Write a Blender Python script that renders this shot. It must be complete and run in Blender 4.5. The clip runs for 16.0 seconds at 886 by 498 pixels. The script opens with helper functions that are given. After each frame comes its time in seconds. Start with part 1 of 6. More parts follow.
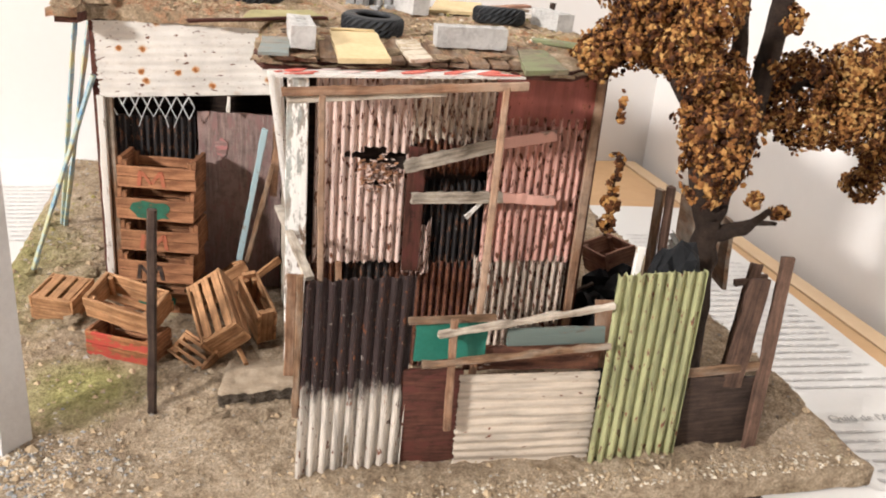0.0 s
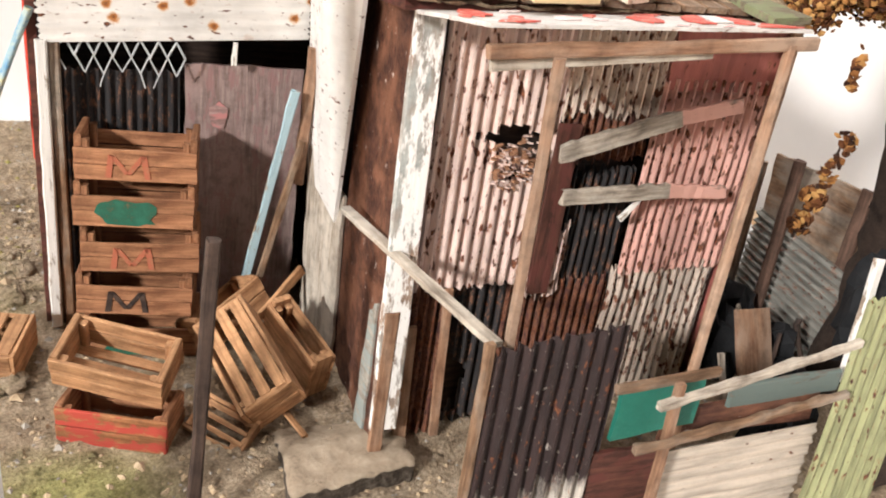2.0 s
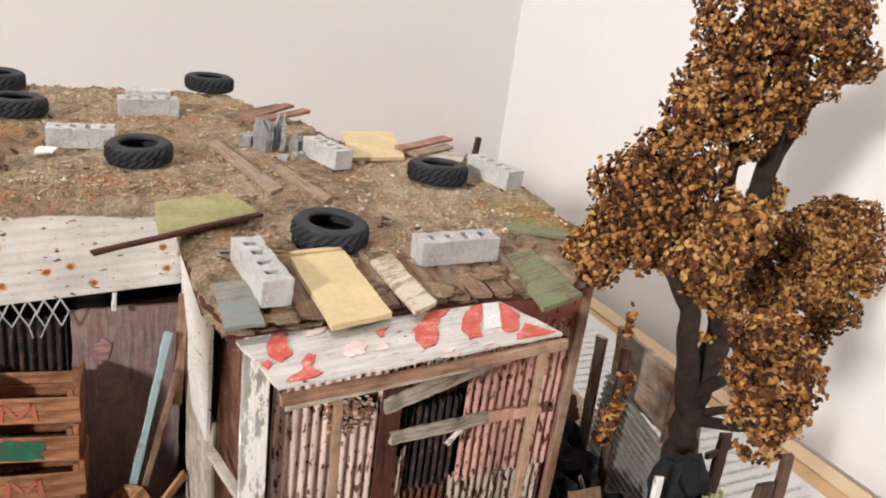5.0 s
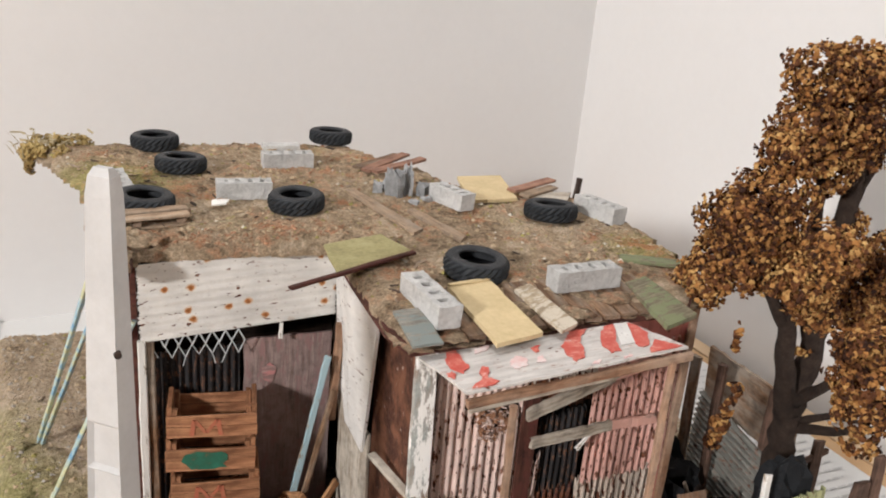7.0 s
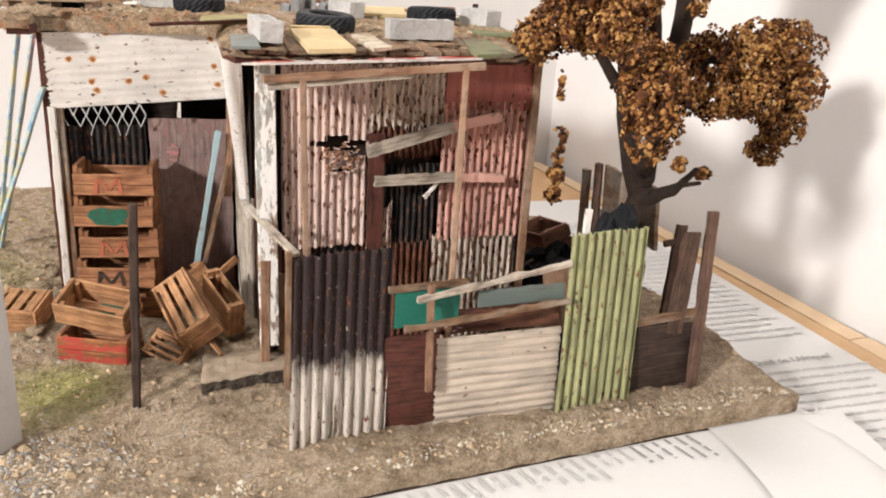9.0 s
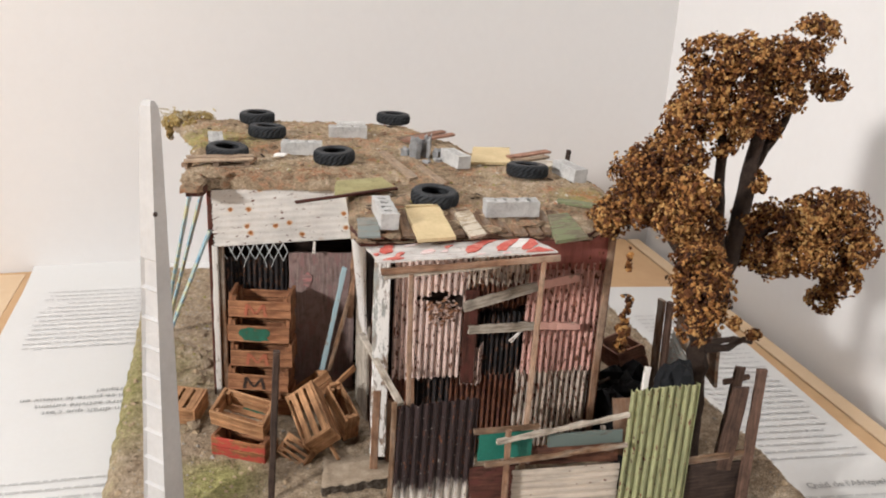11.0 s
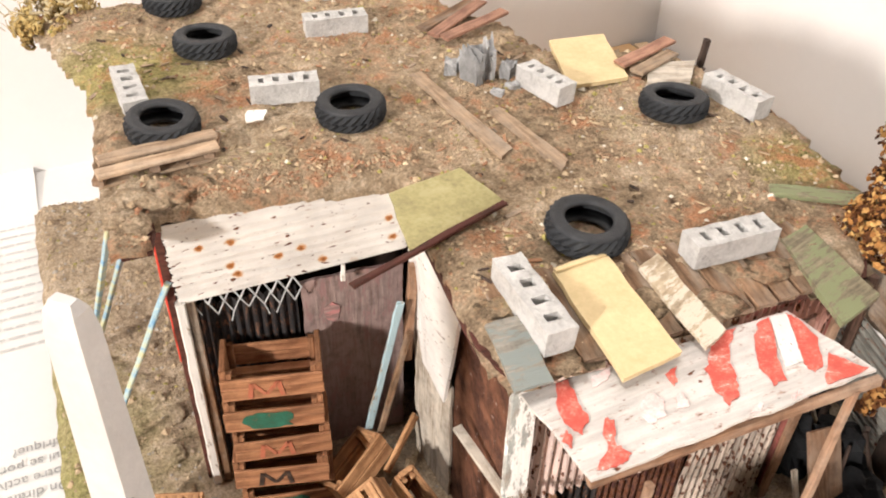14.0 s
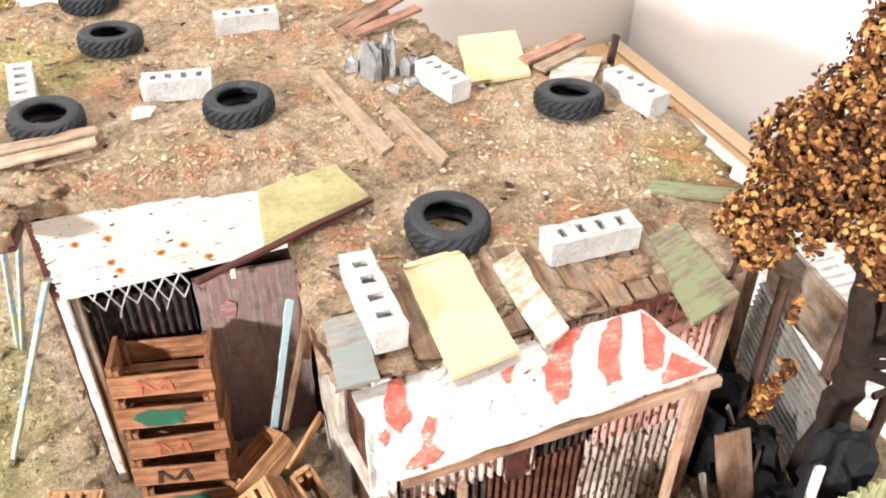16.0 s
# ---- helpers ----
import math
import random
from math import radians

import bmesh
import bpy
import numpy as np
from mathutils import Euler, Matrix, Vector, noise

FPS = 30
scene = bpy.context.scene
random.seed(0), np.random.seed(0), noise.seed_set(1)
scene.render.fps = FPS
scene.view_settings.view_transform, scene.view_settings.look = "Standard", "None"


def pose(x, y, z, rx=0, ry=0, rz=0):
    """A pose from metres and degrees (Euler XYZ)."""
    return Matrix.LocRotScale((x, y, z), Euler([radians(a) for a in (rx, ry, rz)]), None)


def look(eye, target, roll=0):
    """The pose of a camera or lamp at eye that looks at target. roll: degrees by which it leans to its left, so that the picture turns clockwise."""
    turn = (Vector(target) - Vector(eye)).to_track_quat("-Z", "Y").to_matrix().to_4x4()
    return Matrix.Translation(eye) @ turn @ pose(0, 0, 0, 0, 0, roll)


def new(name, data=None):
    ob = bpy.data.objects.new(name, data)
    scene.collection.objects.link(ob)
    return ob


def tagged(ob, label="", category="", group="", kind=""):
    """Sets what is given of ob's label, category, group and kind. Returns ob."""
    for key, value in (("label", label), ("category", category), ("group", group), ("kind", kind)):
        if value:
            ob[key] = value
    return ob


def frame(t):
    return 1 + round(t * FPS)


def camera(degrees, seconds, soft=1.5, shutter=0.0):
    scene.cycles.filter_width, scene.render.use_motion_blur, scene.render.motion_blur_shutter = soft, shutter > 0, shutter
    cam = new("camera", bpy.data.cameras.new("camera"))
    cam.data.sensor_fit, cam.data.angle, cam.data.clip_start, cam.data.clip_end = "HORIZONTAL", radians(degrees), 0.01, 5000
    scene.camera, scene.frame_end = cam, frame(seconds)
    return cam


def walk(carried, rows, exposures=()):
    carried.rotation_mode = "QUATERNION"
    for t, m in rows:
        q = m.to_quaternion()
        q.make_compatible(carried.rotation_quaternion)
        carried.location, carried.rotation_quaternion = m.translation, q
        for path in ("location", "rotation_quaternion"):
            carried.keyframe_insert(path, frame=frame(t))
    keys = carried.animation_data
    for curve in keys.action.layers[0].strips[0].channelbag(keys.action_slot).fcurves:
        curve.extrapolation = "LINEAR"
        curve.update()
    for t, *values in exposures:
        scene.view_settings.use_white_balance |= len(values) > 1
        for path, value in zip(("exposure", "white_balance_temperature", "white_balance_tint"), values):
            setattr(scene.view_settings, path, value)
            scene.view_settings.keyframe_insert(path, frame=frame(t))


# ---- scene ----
cam = camera(55.23, 16.0, 1.95)
def aim(x, y, z, yaw, pitch, roll):
    """A camera pose from its place, heading (to the left of +y), pitch and roll in degrees."""
    return pose(x, y, z, 90, 0, yaw) @ pose(0, 0, 0, pitch, 0, 0) @ pose(0, 0, 0, 0, 0, roll)


PATH = [
    (0, 0.01501, -0.00537, 0.14786, -9.339, -21.768, 4.982),
    (0.5, -0.01988, 0.01556, 0.14983, -17.672, -24.220, 5.821),
    (1, -0.05116, 0.04620, 0.14113, -21.769, -24.247, 7.810),
    (1.5, -0.04361, 0.07615, 0.13419, -22.119, -24.507, 7.812),
    (2, -0.04160, 0.08650, 0.12986, -23.195, -25.027, 8.593),
    (2.5, -0.05485, 0.09117, 0.12815, -24.026, -24.617, 8.938),
    (3, -0.05779, 0.08756, 0.14629, -24.052, -22.043, 8.525),
    (3.5, -0.03700, 0.08656, 0.16180, -25.863, -22.842, 8.682),
    (4, -0.02699, 0.07934, 0.17294, -26.251, -22.531, 8.390),
    (4.2, -0.02635, 0.07704, 0.17541, -26.454, -22.461, 8.514),
    (6.3, -0.03005, 0.05889, 0.20661, -24.013, -20.621, 5.123),
    (6.5, -0.04010, 0.05697, 0.20710, -23.537, -20.678, 4.976),
    (7, -0.06137, 0.04993, 0.19802, -22.427, -19.935, 4.938),
    (7.5, -0.06208, 0.02985, 0.16989, -20.946, -20.741, 5.206),
    (8, -0.04561, 0.00555, 0.15084, -18.546, -19.184, 4.258),
    (8.5, -0.02806, -0.01299, 0.13525, -18.274, -19.305, 4.367),
    (8.7, -0.01918, -0.01664, 0.13514, -17.996, -19.347, 3.804),
    (10.8, 0.00372, -0.06458, 0.20221, -9.456, -19.598, 3.618),
    (11, -0.01274, -0.05784, 0.20338, -8.790, -19.438, 3.207),
    (11.5, -0.05670, -0.03755, 0.19943, -8.796, -19.349, 3.631),
    (12, -0.06281, 0.00809, 0.20234, -11.757, -21.335, 3.327),
    (12.5, -0.05130, 0.05634, 0.19710, -13.949, -23.812, 2.619),
    (13, -0.04924, 0.08434, 0.19895, -16.063, -28.263, 2.294),
    (13.5, -0.04705, 0.10422, 0.21467, -17.346, -34.583, 1.607),
    (14, -0.04531, 0.12031, 0.22217, -18.916, -38.308, 1.907),
    (14.5, -0.02646, 0.11893, 0.22030, -17.913, -39.059, 1.239),
    (15, -0.01842, 0.11638, 0.22159, -18.591, -39.337, 1.511),
    (15.5, -0.01442, 0.11170, 0.22440, -17.865, -38.973, 1.208),
    (16, -0.01183, 0.11097, 0.22060, -16.821, -38.187, 0.787),
]
EXPOSURES = [(0.0, 0.06, 6550, 11), (0.5, 0.08, 6550, 11), (1.0, 0.05, 6500, 10), (1.5, 0.02, 6500, 10), (2.0, 0.18, 6450, 10), (2.5, 0.36, 6400, 9), (3.0, 0.0, 6400, 9), (3.5, -0.24, 6450, 10), (4.0, -0.27, 6450, 11), (6.5, -0.42, 6300, 10), (7.0, -0.5, 6300, 10), (7.5, -0.52, 6350, 10), (8.0, -0.22, 6450, 11), (8.5, -0.02, 6550, 12), (11.0, -0.42, 6300, 10), (11.5, -0.37, 6300, 10), (12.0, -0.2, 6400, 10), (12.5, -0.06, 6550, 11), (13.5, 0.08, 6750, 11), (14.0, 0.14, 6750, 12), (14.5, 0.2, 6750, 12), (15.0, 0.68, 6400, 10), (16.0, 0.7, 6350, 10)]
walk(cam, [(t, aim(x, y, z, yaw, pitch, roll)) for t, x, y, z, yaw, pitch, roll in PATH], EXPOSURES)

# ---- world and lights ----
world = bpy.data.worlds.new("world")
scene.world = world
world.use_nodes = True
world.node_tree.nodes["Background"].inputs[0].default_value = (0.80, 0.86, 1.0, 1)
world.node_tree.nodes["Background"].inputs[1].default_value = 0.06


def area_lamp(name, eye, target, size, watts, colour):
    data = bpy.data.lights.new(name, "AREA")
    data.shape, data.size, data.energy, data.color = "DISK", size, watts, colour
    ob = new(name, data)
    ob.matrix_world = look(eye, target)
    return ob


area_lamp("standing_lamp_light", (-1.03, -0.55, 0.57), (0.03, 0.25, 0.06), 0.13, 25.5, (1.0, 0.955, 0.91))
area_lamp("ceiling_light", (-0.42, 0.32, 1.42), (0.0, 0.30, 0.05), 0.34, 10.0, (1.0, 0.975, 0.95))
# weak fill added from the front; no window is known there
area_lamp("front_fill", (0.3, -1.75, 0.75), (0.03, 0.25, 0.05), 0.6, 0.25, (0.93, 0.96, 1.0))


# ---- helpers of this scene: all lengths below are millimetres ----
MM = 0.001
rng = random.Random(7)


def P(x, y, z):
    return Vector((x * MM, y * MM, z * MM))


def thing(name, label, category, at=(0, 0, 0), group="", kind=""):
    """An Empty at the thing's base."""
    ob = new(name)
    ob.empty_display_size = 0.005
    ob.matrix_basis = Matrix.Translation(P(*at))
    return tagged(ob, label, category, group, kind)


def world_of(ob):
    m = ob.matrix_parent_inverse @ ob.matrix_basis if ob.parent else ob.matrix_basis.copy()
    return world_of(ob.parent) @ m if ob.parent else m


def mesh_of(name, bm, mat, smooth=False):
    me = bpy.data.meshes.new(name)
    bmesh.ops.recalc_face_normals(bm, faces=bm.faces)
    bm.to_mesh(me)
    bm.free()
    me.materials.append(mat)
    if smooth:
        me.polygons.foreach_set("use_smooth", [True] * len(me.polygons))
    return me


def part(name, bm, mat, parent=None, label="", m=None, smooth=False):
    """One mesh object from a bmesh (or a ready mesh) at the world pose m, under a thing or a part."""
    me = bm if isinstance(bm, bpy.types.Mesh) else mesh_of(name, bm, mat, smooth)
    ob = new(name, me)
    if parent:
        ob.parent = parent
        ob.matrix_parent_inverse = world_of(parent).inverted()
    if m is not None:
        ob.matrix_basis = m
    return tagged(ob, label)


def frame_along(a, b, up=(0, 0, 1)):
    """A pose at a whose x runs to b and whose z leans to up; returns it and the length."""
    a, b = Vector(a), Vector(b)
    x = (b - a).normalized()
    y = Vector(up).cross(x)
    if y.length < 1e-6:
        y = Vector((0, 1, 0)).cross(x)
    y.normalize()
    z = x.cross(y)
    m = Matrix((x, y, z)).transposed().to_4x4()
    m.translation = a
    return m, (b - a).length


def board_bm(length, width, thick, seed=0, rough=0.25, steps=None, ends=0.6):
    """A worn board along x, centred on y, lying on z = 0: wavy edges, chipped ends, softened corners."""
    r = random.Random(seed)
    bm = bmesh.new()
    steps = steps or max(3, min(12, int(length / (5 * MM))))
    c = min(width, thick) * 0.18
    rings = []
    for i in range(steps + 1):
        x = length * i / steps
        if i in (0, steps):
            x += r.uniform(-1, 1) * ends * MM * 0.5
        dw, dz = r.uniform(-1, 1) * rough * MM, r.uniform(-1, 1) * rough * MM * 0.4
        w = width / 2 + dw * 0.5
        sect = [(-w + c, 0), (w - c, 0), (w, c), (w, thick - c), (w - c, thick), (-w + c, thick), (-w, thick - c), (-w, c)]
        ring = []
        for y, z in sect:
            jx = r.uniform(-1, 1) * ends * MM * 0.4 if i in (0, steps) else 0
            ring.append(bm.verts.new((x + jx, y + dw * 0.3, z + dz)))
        rings.append(ring)
    for a, b in zip(rings, rings[1:]):
        for k in range(8):
            bm.faces.new((a[k], a[(k + 1) % 8], b[(k + 1) % 8], b[k]))
    bm.faces.new(rings[0])
    bm.faces.new(list(reversed(rings[-1])))
    return bm


def board(name, a, b, width, thick, mat, parent=None, label="", up=(0, 0, 1), seed=None, rough=0.25, ends=0.6, steps=None):
    """A board from a to b (mm), its broad face towards up."""
    m, length = frame_along(P(*a), P(*b), up)
    seed = rng.randrange(10 ** 6) if seed is None else seed
    return part(name, board_bm(length, width * MM, thick * MM, seed, rough, steps, ends), mat, parent, label, m)


def quad_board(name, corners, thick, mat, parent=None, label="", seed=0, chip=0.4):
    """A flat sheet with four corners given in order (mm), thick below its face, with a chipped rim."""
    r = random.Random(seed)
    c = [P(*p) for p in corners]
    n = (c[1] - c[0]).cross(c[3] - c[0]).normalized()
    o = c[0]
    x = (c[1] - c[0]).normalized()
    y = n.cross(x)
    m = Matrix((x, y, n)).transposed().to_4x4()
    m.translation = o
    inv = m.inverted()
    loc = [inv @ p for p in c]
    rim = []
    for i in range(4):
        p, q = loc[i], loc[(i + 1) % 4]
        k = max(3, int((q - p).length / (4 * MM)))
        for s in range(k):
            e = p.lerp(q, s / k)
            if s:
                e = e + Vector((r.uniform(-1, 1), r.uniform(-1, 1), 0)) * chip * MM
            rim.append(e)
    bm = bmesh.new()
    top = [bm.verts.new(p) for p in rim]
    low = [bm.verts.new(p - Vector((0, 0, thick * MM))) for p in rim]
    bm.faces.new(top)
    bm.faces.new(list(reversed(low)))
    for i in range(len(rim)):
        j = (i + 1) % len(rim)
        bm.faces.new((top[i], low[i], low[j], top[j]))
    return part(name, bm, mat, parent, label, m)


def corrugated(name, origin, across, up, waves, amp, mat, parent=None, label="", seed=0, torn=0.6, holes=(), bend=0.0, per=6, rows=14, thick=0.35):
    """A corrugated sheet (mm) from its lower left corner: ridges run along up. holes: (u, v, ru, rv) ragged ovals in 0..1."""
    r = random.Random(seed)
    o, a, u = P(*origin), P(*across), P(*up)
    n = a.cross(u).normalized()
    x, z = a.normalized(), u.normalized()
    m = Matrix((x, n.cross(x) * 1.0, n)).transposed().to_4x4()
    m.translation = o
    wide, tall = a.length, u.length
    skew = u.dot(x)
    rise = u.dot(n.cross(x))
    cols = waves * per
    bm = bmesh.new()
    foot = [r.uniform(-1, 1) * torn for _ in range(cols + 1)]
    head = [r.uniform(-1, 1) * torn for _ in range(cols + 1)]
    dent = [(r.random(), r.random(), r.uniform(-0.5, 0.5)) for _ in range(5)]
    grid = []
    for i in range(cols + 1):
        s = i / cols
        wave = amp * math.sin(2 * math.pi * waves * s)
        lane = []
        for j in range(rows + 1):
            t = j / rows
            d = wave + bend * math.sin(math.pi * t) + sum(k * math.exp(-((s - p) ** 2 + (t - q) ** 2) * 40) for p, q, k in dent)
            off = (foot[i] if j == 0 else head[i] if j == rows else 0)
            h = t * rise + off * MM
            lane.append(bm.verts.new((s * wide + t * skew, h, d * MM)))
        grid.append(lane)
    def open_at(s, t):
        for hu, hv, ru, rv in holes:
            k = 0.3 * noise.noise(Vector((s * 14 + seed, t * 22, hu * 9)))
            if ((s - hu) / ru) ** 2 + ((t - hv) / rv) ** 2 < 1 + k * 3:
                return True
        return False
    for i in range(cols):
        for j in range(rows):
            if not open_at((i + 0.5) / cols, (j + 0.5) / rows):
                bm.faces.new((grid[i][j], grid[i + 1][j], grid[i + 1][j + 1], grid[i][j + 1]))
    loose = [v for v in bm.verts if not v.link_faces]
    bmesh.ops.delete(bm, geom=loose, context="VERTS")
    bm.normal_update()
    geo = bmesh.ops.extrude_face_region(bm, geom=list(bm.faces))
    for e in geo["geom"]:
        if isinstance(e, bmesh.types.BMVert):
            e.co.z -= thick * MM
    return part(name, bm, mat, parent, label, m, smooth=False)


def inside(x, y, poly):
    hit = False
    for (x0, y0), (x1, y1) in zip(poly, poly[1:] + poly[:1]):
        if (y0 > y) != (y1 > y) and x < (x1 - x0) * (y - y0) / (y1 - y0) + x0:
            hit = not hit
    return hit


def edge_gap(x, y, poly):
    """The distance from a point to a polygon's rim."""
    best = 1e9
    for (x0, y0), (x1, y1) in zip(poly, poly[1:] + poly[:1]):
        dx, dy = x1 - x0, y1 - y0
        t = max(0, min(1, ((x - x0) * dx + (y - y0) * dy) / (dx * dx + dy * dy)))
        best = min(best, math.hypot(x - x0 - t * dx, y - y0 - t * dy))
    return best


# ---- materials ----
def nodes_of(name):
    mat = bpy.data.materials.new(name)
    mat.use_nodes = True
    nt = mat.node_tree
    return mat, nt, nt.nodes["Principled BSDF"]


def tex(nt, scale, detail=6, rough=0.6, stretch=(1, 1, 1), w=0.0, space="Object", distort=0.0):
    """A noise in the object's own metres; returns its value socket."""
    co = nt.nodes.new("ShaderNodeTexCoord")
    mp = nt.nodes.new("ShaderNodeMapping")
    mp.inputs["Scale"].default_value = stretch
    mp.inputs["Location"].default_value = (w, w * 1.7, w * 0.6)
    no = nt.nodes.new("ShaderNodeTexNoise")
    no.inputs["Scale"].default_value = scale
    no.inputs["Detail"].default_value = detail
    no.inputs["Roughness"].default_value = rough
    no.inputs["Distortion"].default_value = distort
    nt.links.new(co.outputs[space], mp.inputs[0])
    nt.links.new(mp.outputs[0], no.inputs[0])
    return no.outputs[0]


def ramp(nt, value, stops):
    """A colour ramp; stops: (position, colour or grey)."""
    cr = nt.nodes.new("ShaderNodeValToRGB")
    els = cr.color_ramp.elements
    while len(els) < len(stops):
        els.new(0.5)
    for e, (p, c) in zip(els, stops):
        e.position = p
        e.color = (c, c, c, 1) if isinstance(c, (int, float)) else (*c, 1)
    nt.links.new(value, cr.inputs[0])
    return cr.outputs[0]


def mix(nt, fac, a, b, mode="MIX"):
    mx = nt.nodes.new("ShaderNodeMix")
    mx.data_type, mx.blend_type = "RGBA", mode
    for sock, v in ((mx.inputs[0], fac), (mx.inputs[6], a), (mx.inputs[7], b)):
        if isinstance(v, (int, float)):
            sock.default_value = v
        elif isinstance(v, tuple):
            sock.default_value = (*v, 1)
        else:
            nt.links.new(v, sock)
    return mx.outputs[2]


def bump(nt, bsdf, height, dist, strength=1.0):
    b = nt.nodes.new("ShaderNodeBump")
    b.inputs["Strength"].default_value = strength
    b.inputs["Distance"].default_value = dist
    nt.links.new(height, b.inputs["Height"])
    nt.links.new(b.outputs[0], bsdf.inputs["Normal"])


def jitter(nt, colour, amount):
    """Varies a colour's brightness from object to object."""
    info = nt.nodes.new("ShaderNodeObjectInfo")
    rr = nt.nodes.new("ShaderNodeMapRange")
    rr.inputs[3].default_value, rr.inputs[4].default_value = 1 - amount, 1 + amount
    nt.links.new(info.outputs["Random"], rr.inputs[0])
    hs = nt.nodes.new("ShaderNodeHueSaturation")
    nt.links.new(rr.outputs[0], hs.inputs["Value"])
    nt.links.new(colour, hs.inputs["Color"])
    return hs.outputs[0]


def finish(nt, bsdf, colour, rough, metal=0.0, spec=0.4):
    nt.links.new(colour, bsdf.inputs["Base Color"])
    if isinstance(rough, (int, float)):
        bsdf.inputs["Roughness"].default_value = rough
    else:
        nt.links.new(rough, bsdf.inputs["Roughness"])
    bsdf.inputs["Metallic"].default_value = metal
    bsdf.inputs["Specular IOR Level"].default_value = spec


def wood(name, dark, light, grey=None, vary=0.18, paint=None, cover=0.5):
    """Wood with its grain along x, optional weathered grey and remains of paint."""
    mat, nt, b = nodes_of(name)
    grain = tex(nt, 900, 5, 0.65, (0.08, 1, 1))
    broad = tex(nt, 140, 4, 0.6, (0.3, 1, 1), 3.0)
    col = ramp(nt, grain, [(0.3, dark), (0.68, light)])
    if grey:
        col = mix(nt, ramp(nt, broad, [(0.42, 0.0), (0.6, 1.0)]), col, grey)
    stain = ramp(nt, tex(nt, 260, 5, 0.7, (1, 1, 1), 9.0), [(0.28, 0.45), (0.55, 1.0)])
    col = mix(nt, 0.8, col, stain, "MULTIPLY")
    if paint:
        flake = ramp(nt, tex(nt, 330, 8, 0.72, (0.35, 1, 1), 5.0), [(cover - 0.03, 0.0), (cover + 0.03, 1.0)])
        col = mix(nt, flake, paint, col)
    col = jitter(nt, col, vary)
    finish(nt, b, col, 0.75, spec=0.25)
    bump(nt, b, grain, 0.0004, 0.7)
    return mat


def painted_tin(name, paint, rust=0.5, spots=0.5, dirt=0.3, blots=0.0, tone=None, gloss=0.5, pale=0.0):
    """Painted metal sheet: chipped paint, rust bloom, dark specks, grime along the sheet and, if asked, round rust blots.
    tone: (height in mm, colour) paints all above that height of the sheet in a second colour."""
    mat, nt, b = nodes_of(name)
    wear = tex(nt, 620, 9, 0.72, (1, 0.42, 1), 1.0)
    fine = tex(nt, 1100, 6, 0.7, (1, 1, 1), 2.0)
    rustc = ramp(nt, fine, [(0.32, (0.022, 0.009, 0.007)), (0.5, (0.10, 0.032, 0.016)), (0.72, (0.30, 0.11, 0.04))])
    base = ramp(nt, tex(nt, 90, 5, 0.6, (1, 1, 1), 7.0), [(0.3, tuple(c * 0.78 for c in paint)), (0.7, paint)])
    if tone:
        co = nt.nodes.new("ShaderNodeTexCoord")
        sp = nt.nodes.new("ShaderNodeSeparateXYZ")
        nt.links.new(co.outputs["Object"], sp.inputs[0])
        ad = nt.nodes.new("ShaderNodeMath")
        ad.operation = "MULTIPLY_ADD"
        nt.links.new(tex(nt, 120, 8, 0.75, (1, 0.35, 1), 13.0), ad.inputs[0])
        ad.inputs[1].default_value = 0.03
        nt.links.new(sp.outputs[1], ad.inputs[2])
        h = tone[0] * MM + 0.015
        rr = nt.nodes.new("ShaderNodeMapRange")
        rr.inputs[1].default_value, rr.inputs[2].default_value = h - 0.0025, h + 0.0025
        nt.links.new(ad.outputs[0], rr.inputs[0])
        base = mix(nt, rr.outputs[0], base, tone[1])
    streak = ramp(nt, tex(nt, 520, 5, 0.65, (1, 0.1, 1), 11.0), [(0.36, 1 - dirt), (0.6, 1.0)])
    base = mix(nt, 1.0, base, streak, "MULTIPLY")
    rim = ramp(nt, wear, [(1 - rust - 0.10, 0.0), (1 - rust - 0.02, 0.6)])
    base = mix(nt, rim, base, (0.30, 0.14, 0.08))
    chip = ramp(nt, wear, [(1 - rust - 0.03, 0.0), (1 - rust + 0.02, 1.0)])
    col = mix(nt, chip, base, rustc)
    speck = ramp(nt, tex(nt, 760, 2, 0.5, (1, 0.45, 1), 6.0), [(1 - spots - 0.03, 0.0), (1 - spots + 0.03, 1.0)])
    col = mix(nt, speck, col, rustc)
    if pale:
        fleck = ramp(nt, tex(nt, 900, 4, 0.6, (1, 0.6, 1), 41.0), [(1 - pale - 0.03, 0.0), (1 - pale + 0.03, 0.8)])
        col = mix(nt, fleck, col, (0.36, 0.32, 0.29))
    if blots:
        co = nt.nodes.new("ShaderNodeTexCoord")
        vo = nt.nodes.new("ShaderNodeTexVoronoi")
        vo.voronoi_dimensions = "2D"
        vo.inputs["Scale"].default_value = 175
        nt.links.new(co.outputs["Object"], vo.inputs["Vector"])
        ragged = mix(nt, 0.30, vo.outputs["Distance"], tex(nt, 700, 6, 0.75, (1, 1, 1), 21.0))
        disc = ramp(nt, ragged, [(0.24, 1.0), (0.33, 0.0)])
        sel = ramp(nt, vo.outputs["Color"], [(1 - blots - 0.01, 0.0), (1 - blots + 0.01, 1.0)])
        bl = mix(nt, 1.0, disc, sel, "MULTIPLY")
        hue = ramp(nt, ragged, [(0.14, (0.12, 0.035, 0.015)), (0.24, (0.44, 0.17, 0.045)), (0.33, (0.66, 0.42, 0.16))])
        col = mix(nt, bl, col, hue)
    finish(nt, b, col, ramp(nt, wear, [(0.3, gloss), (0.7, 0.85)]), spec=0.35)
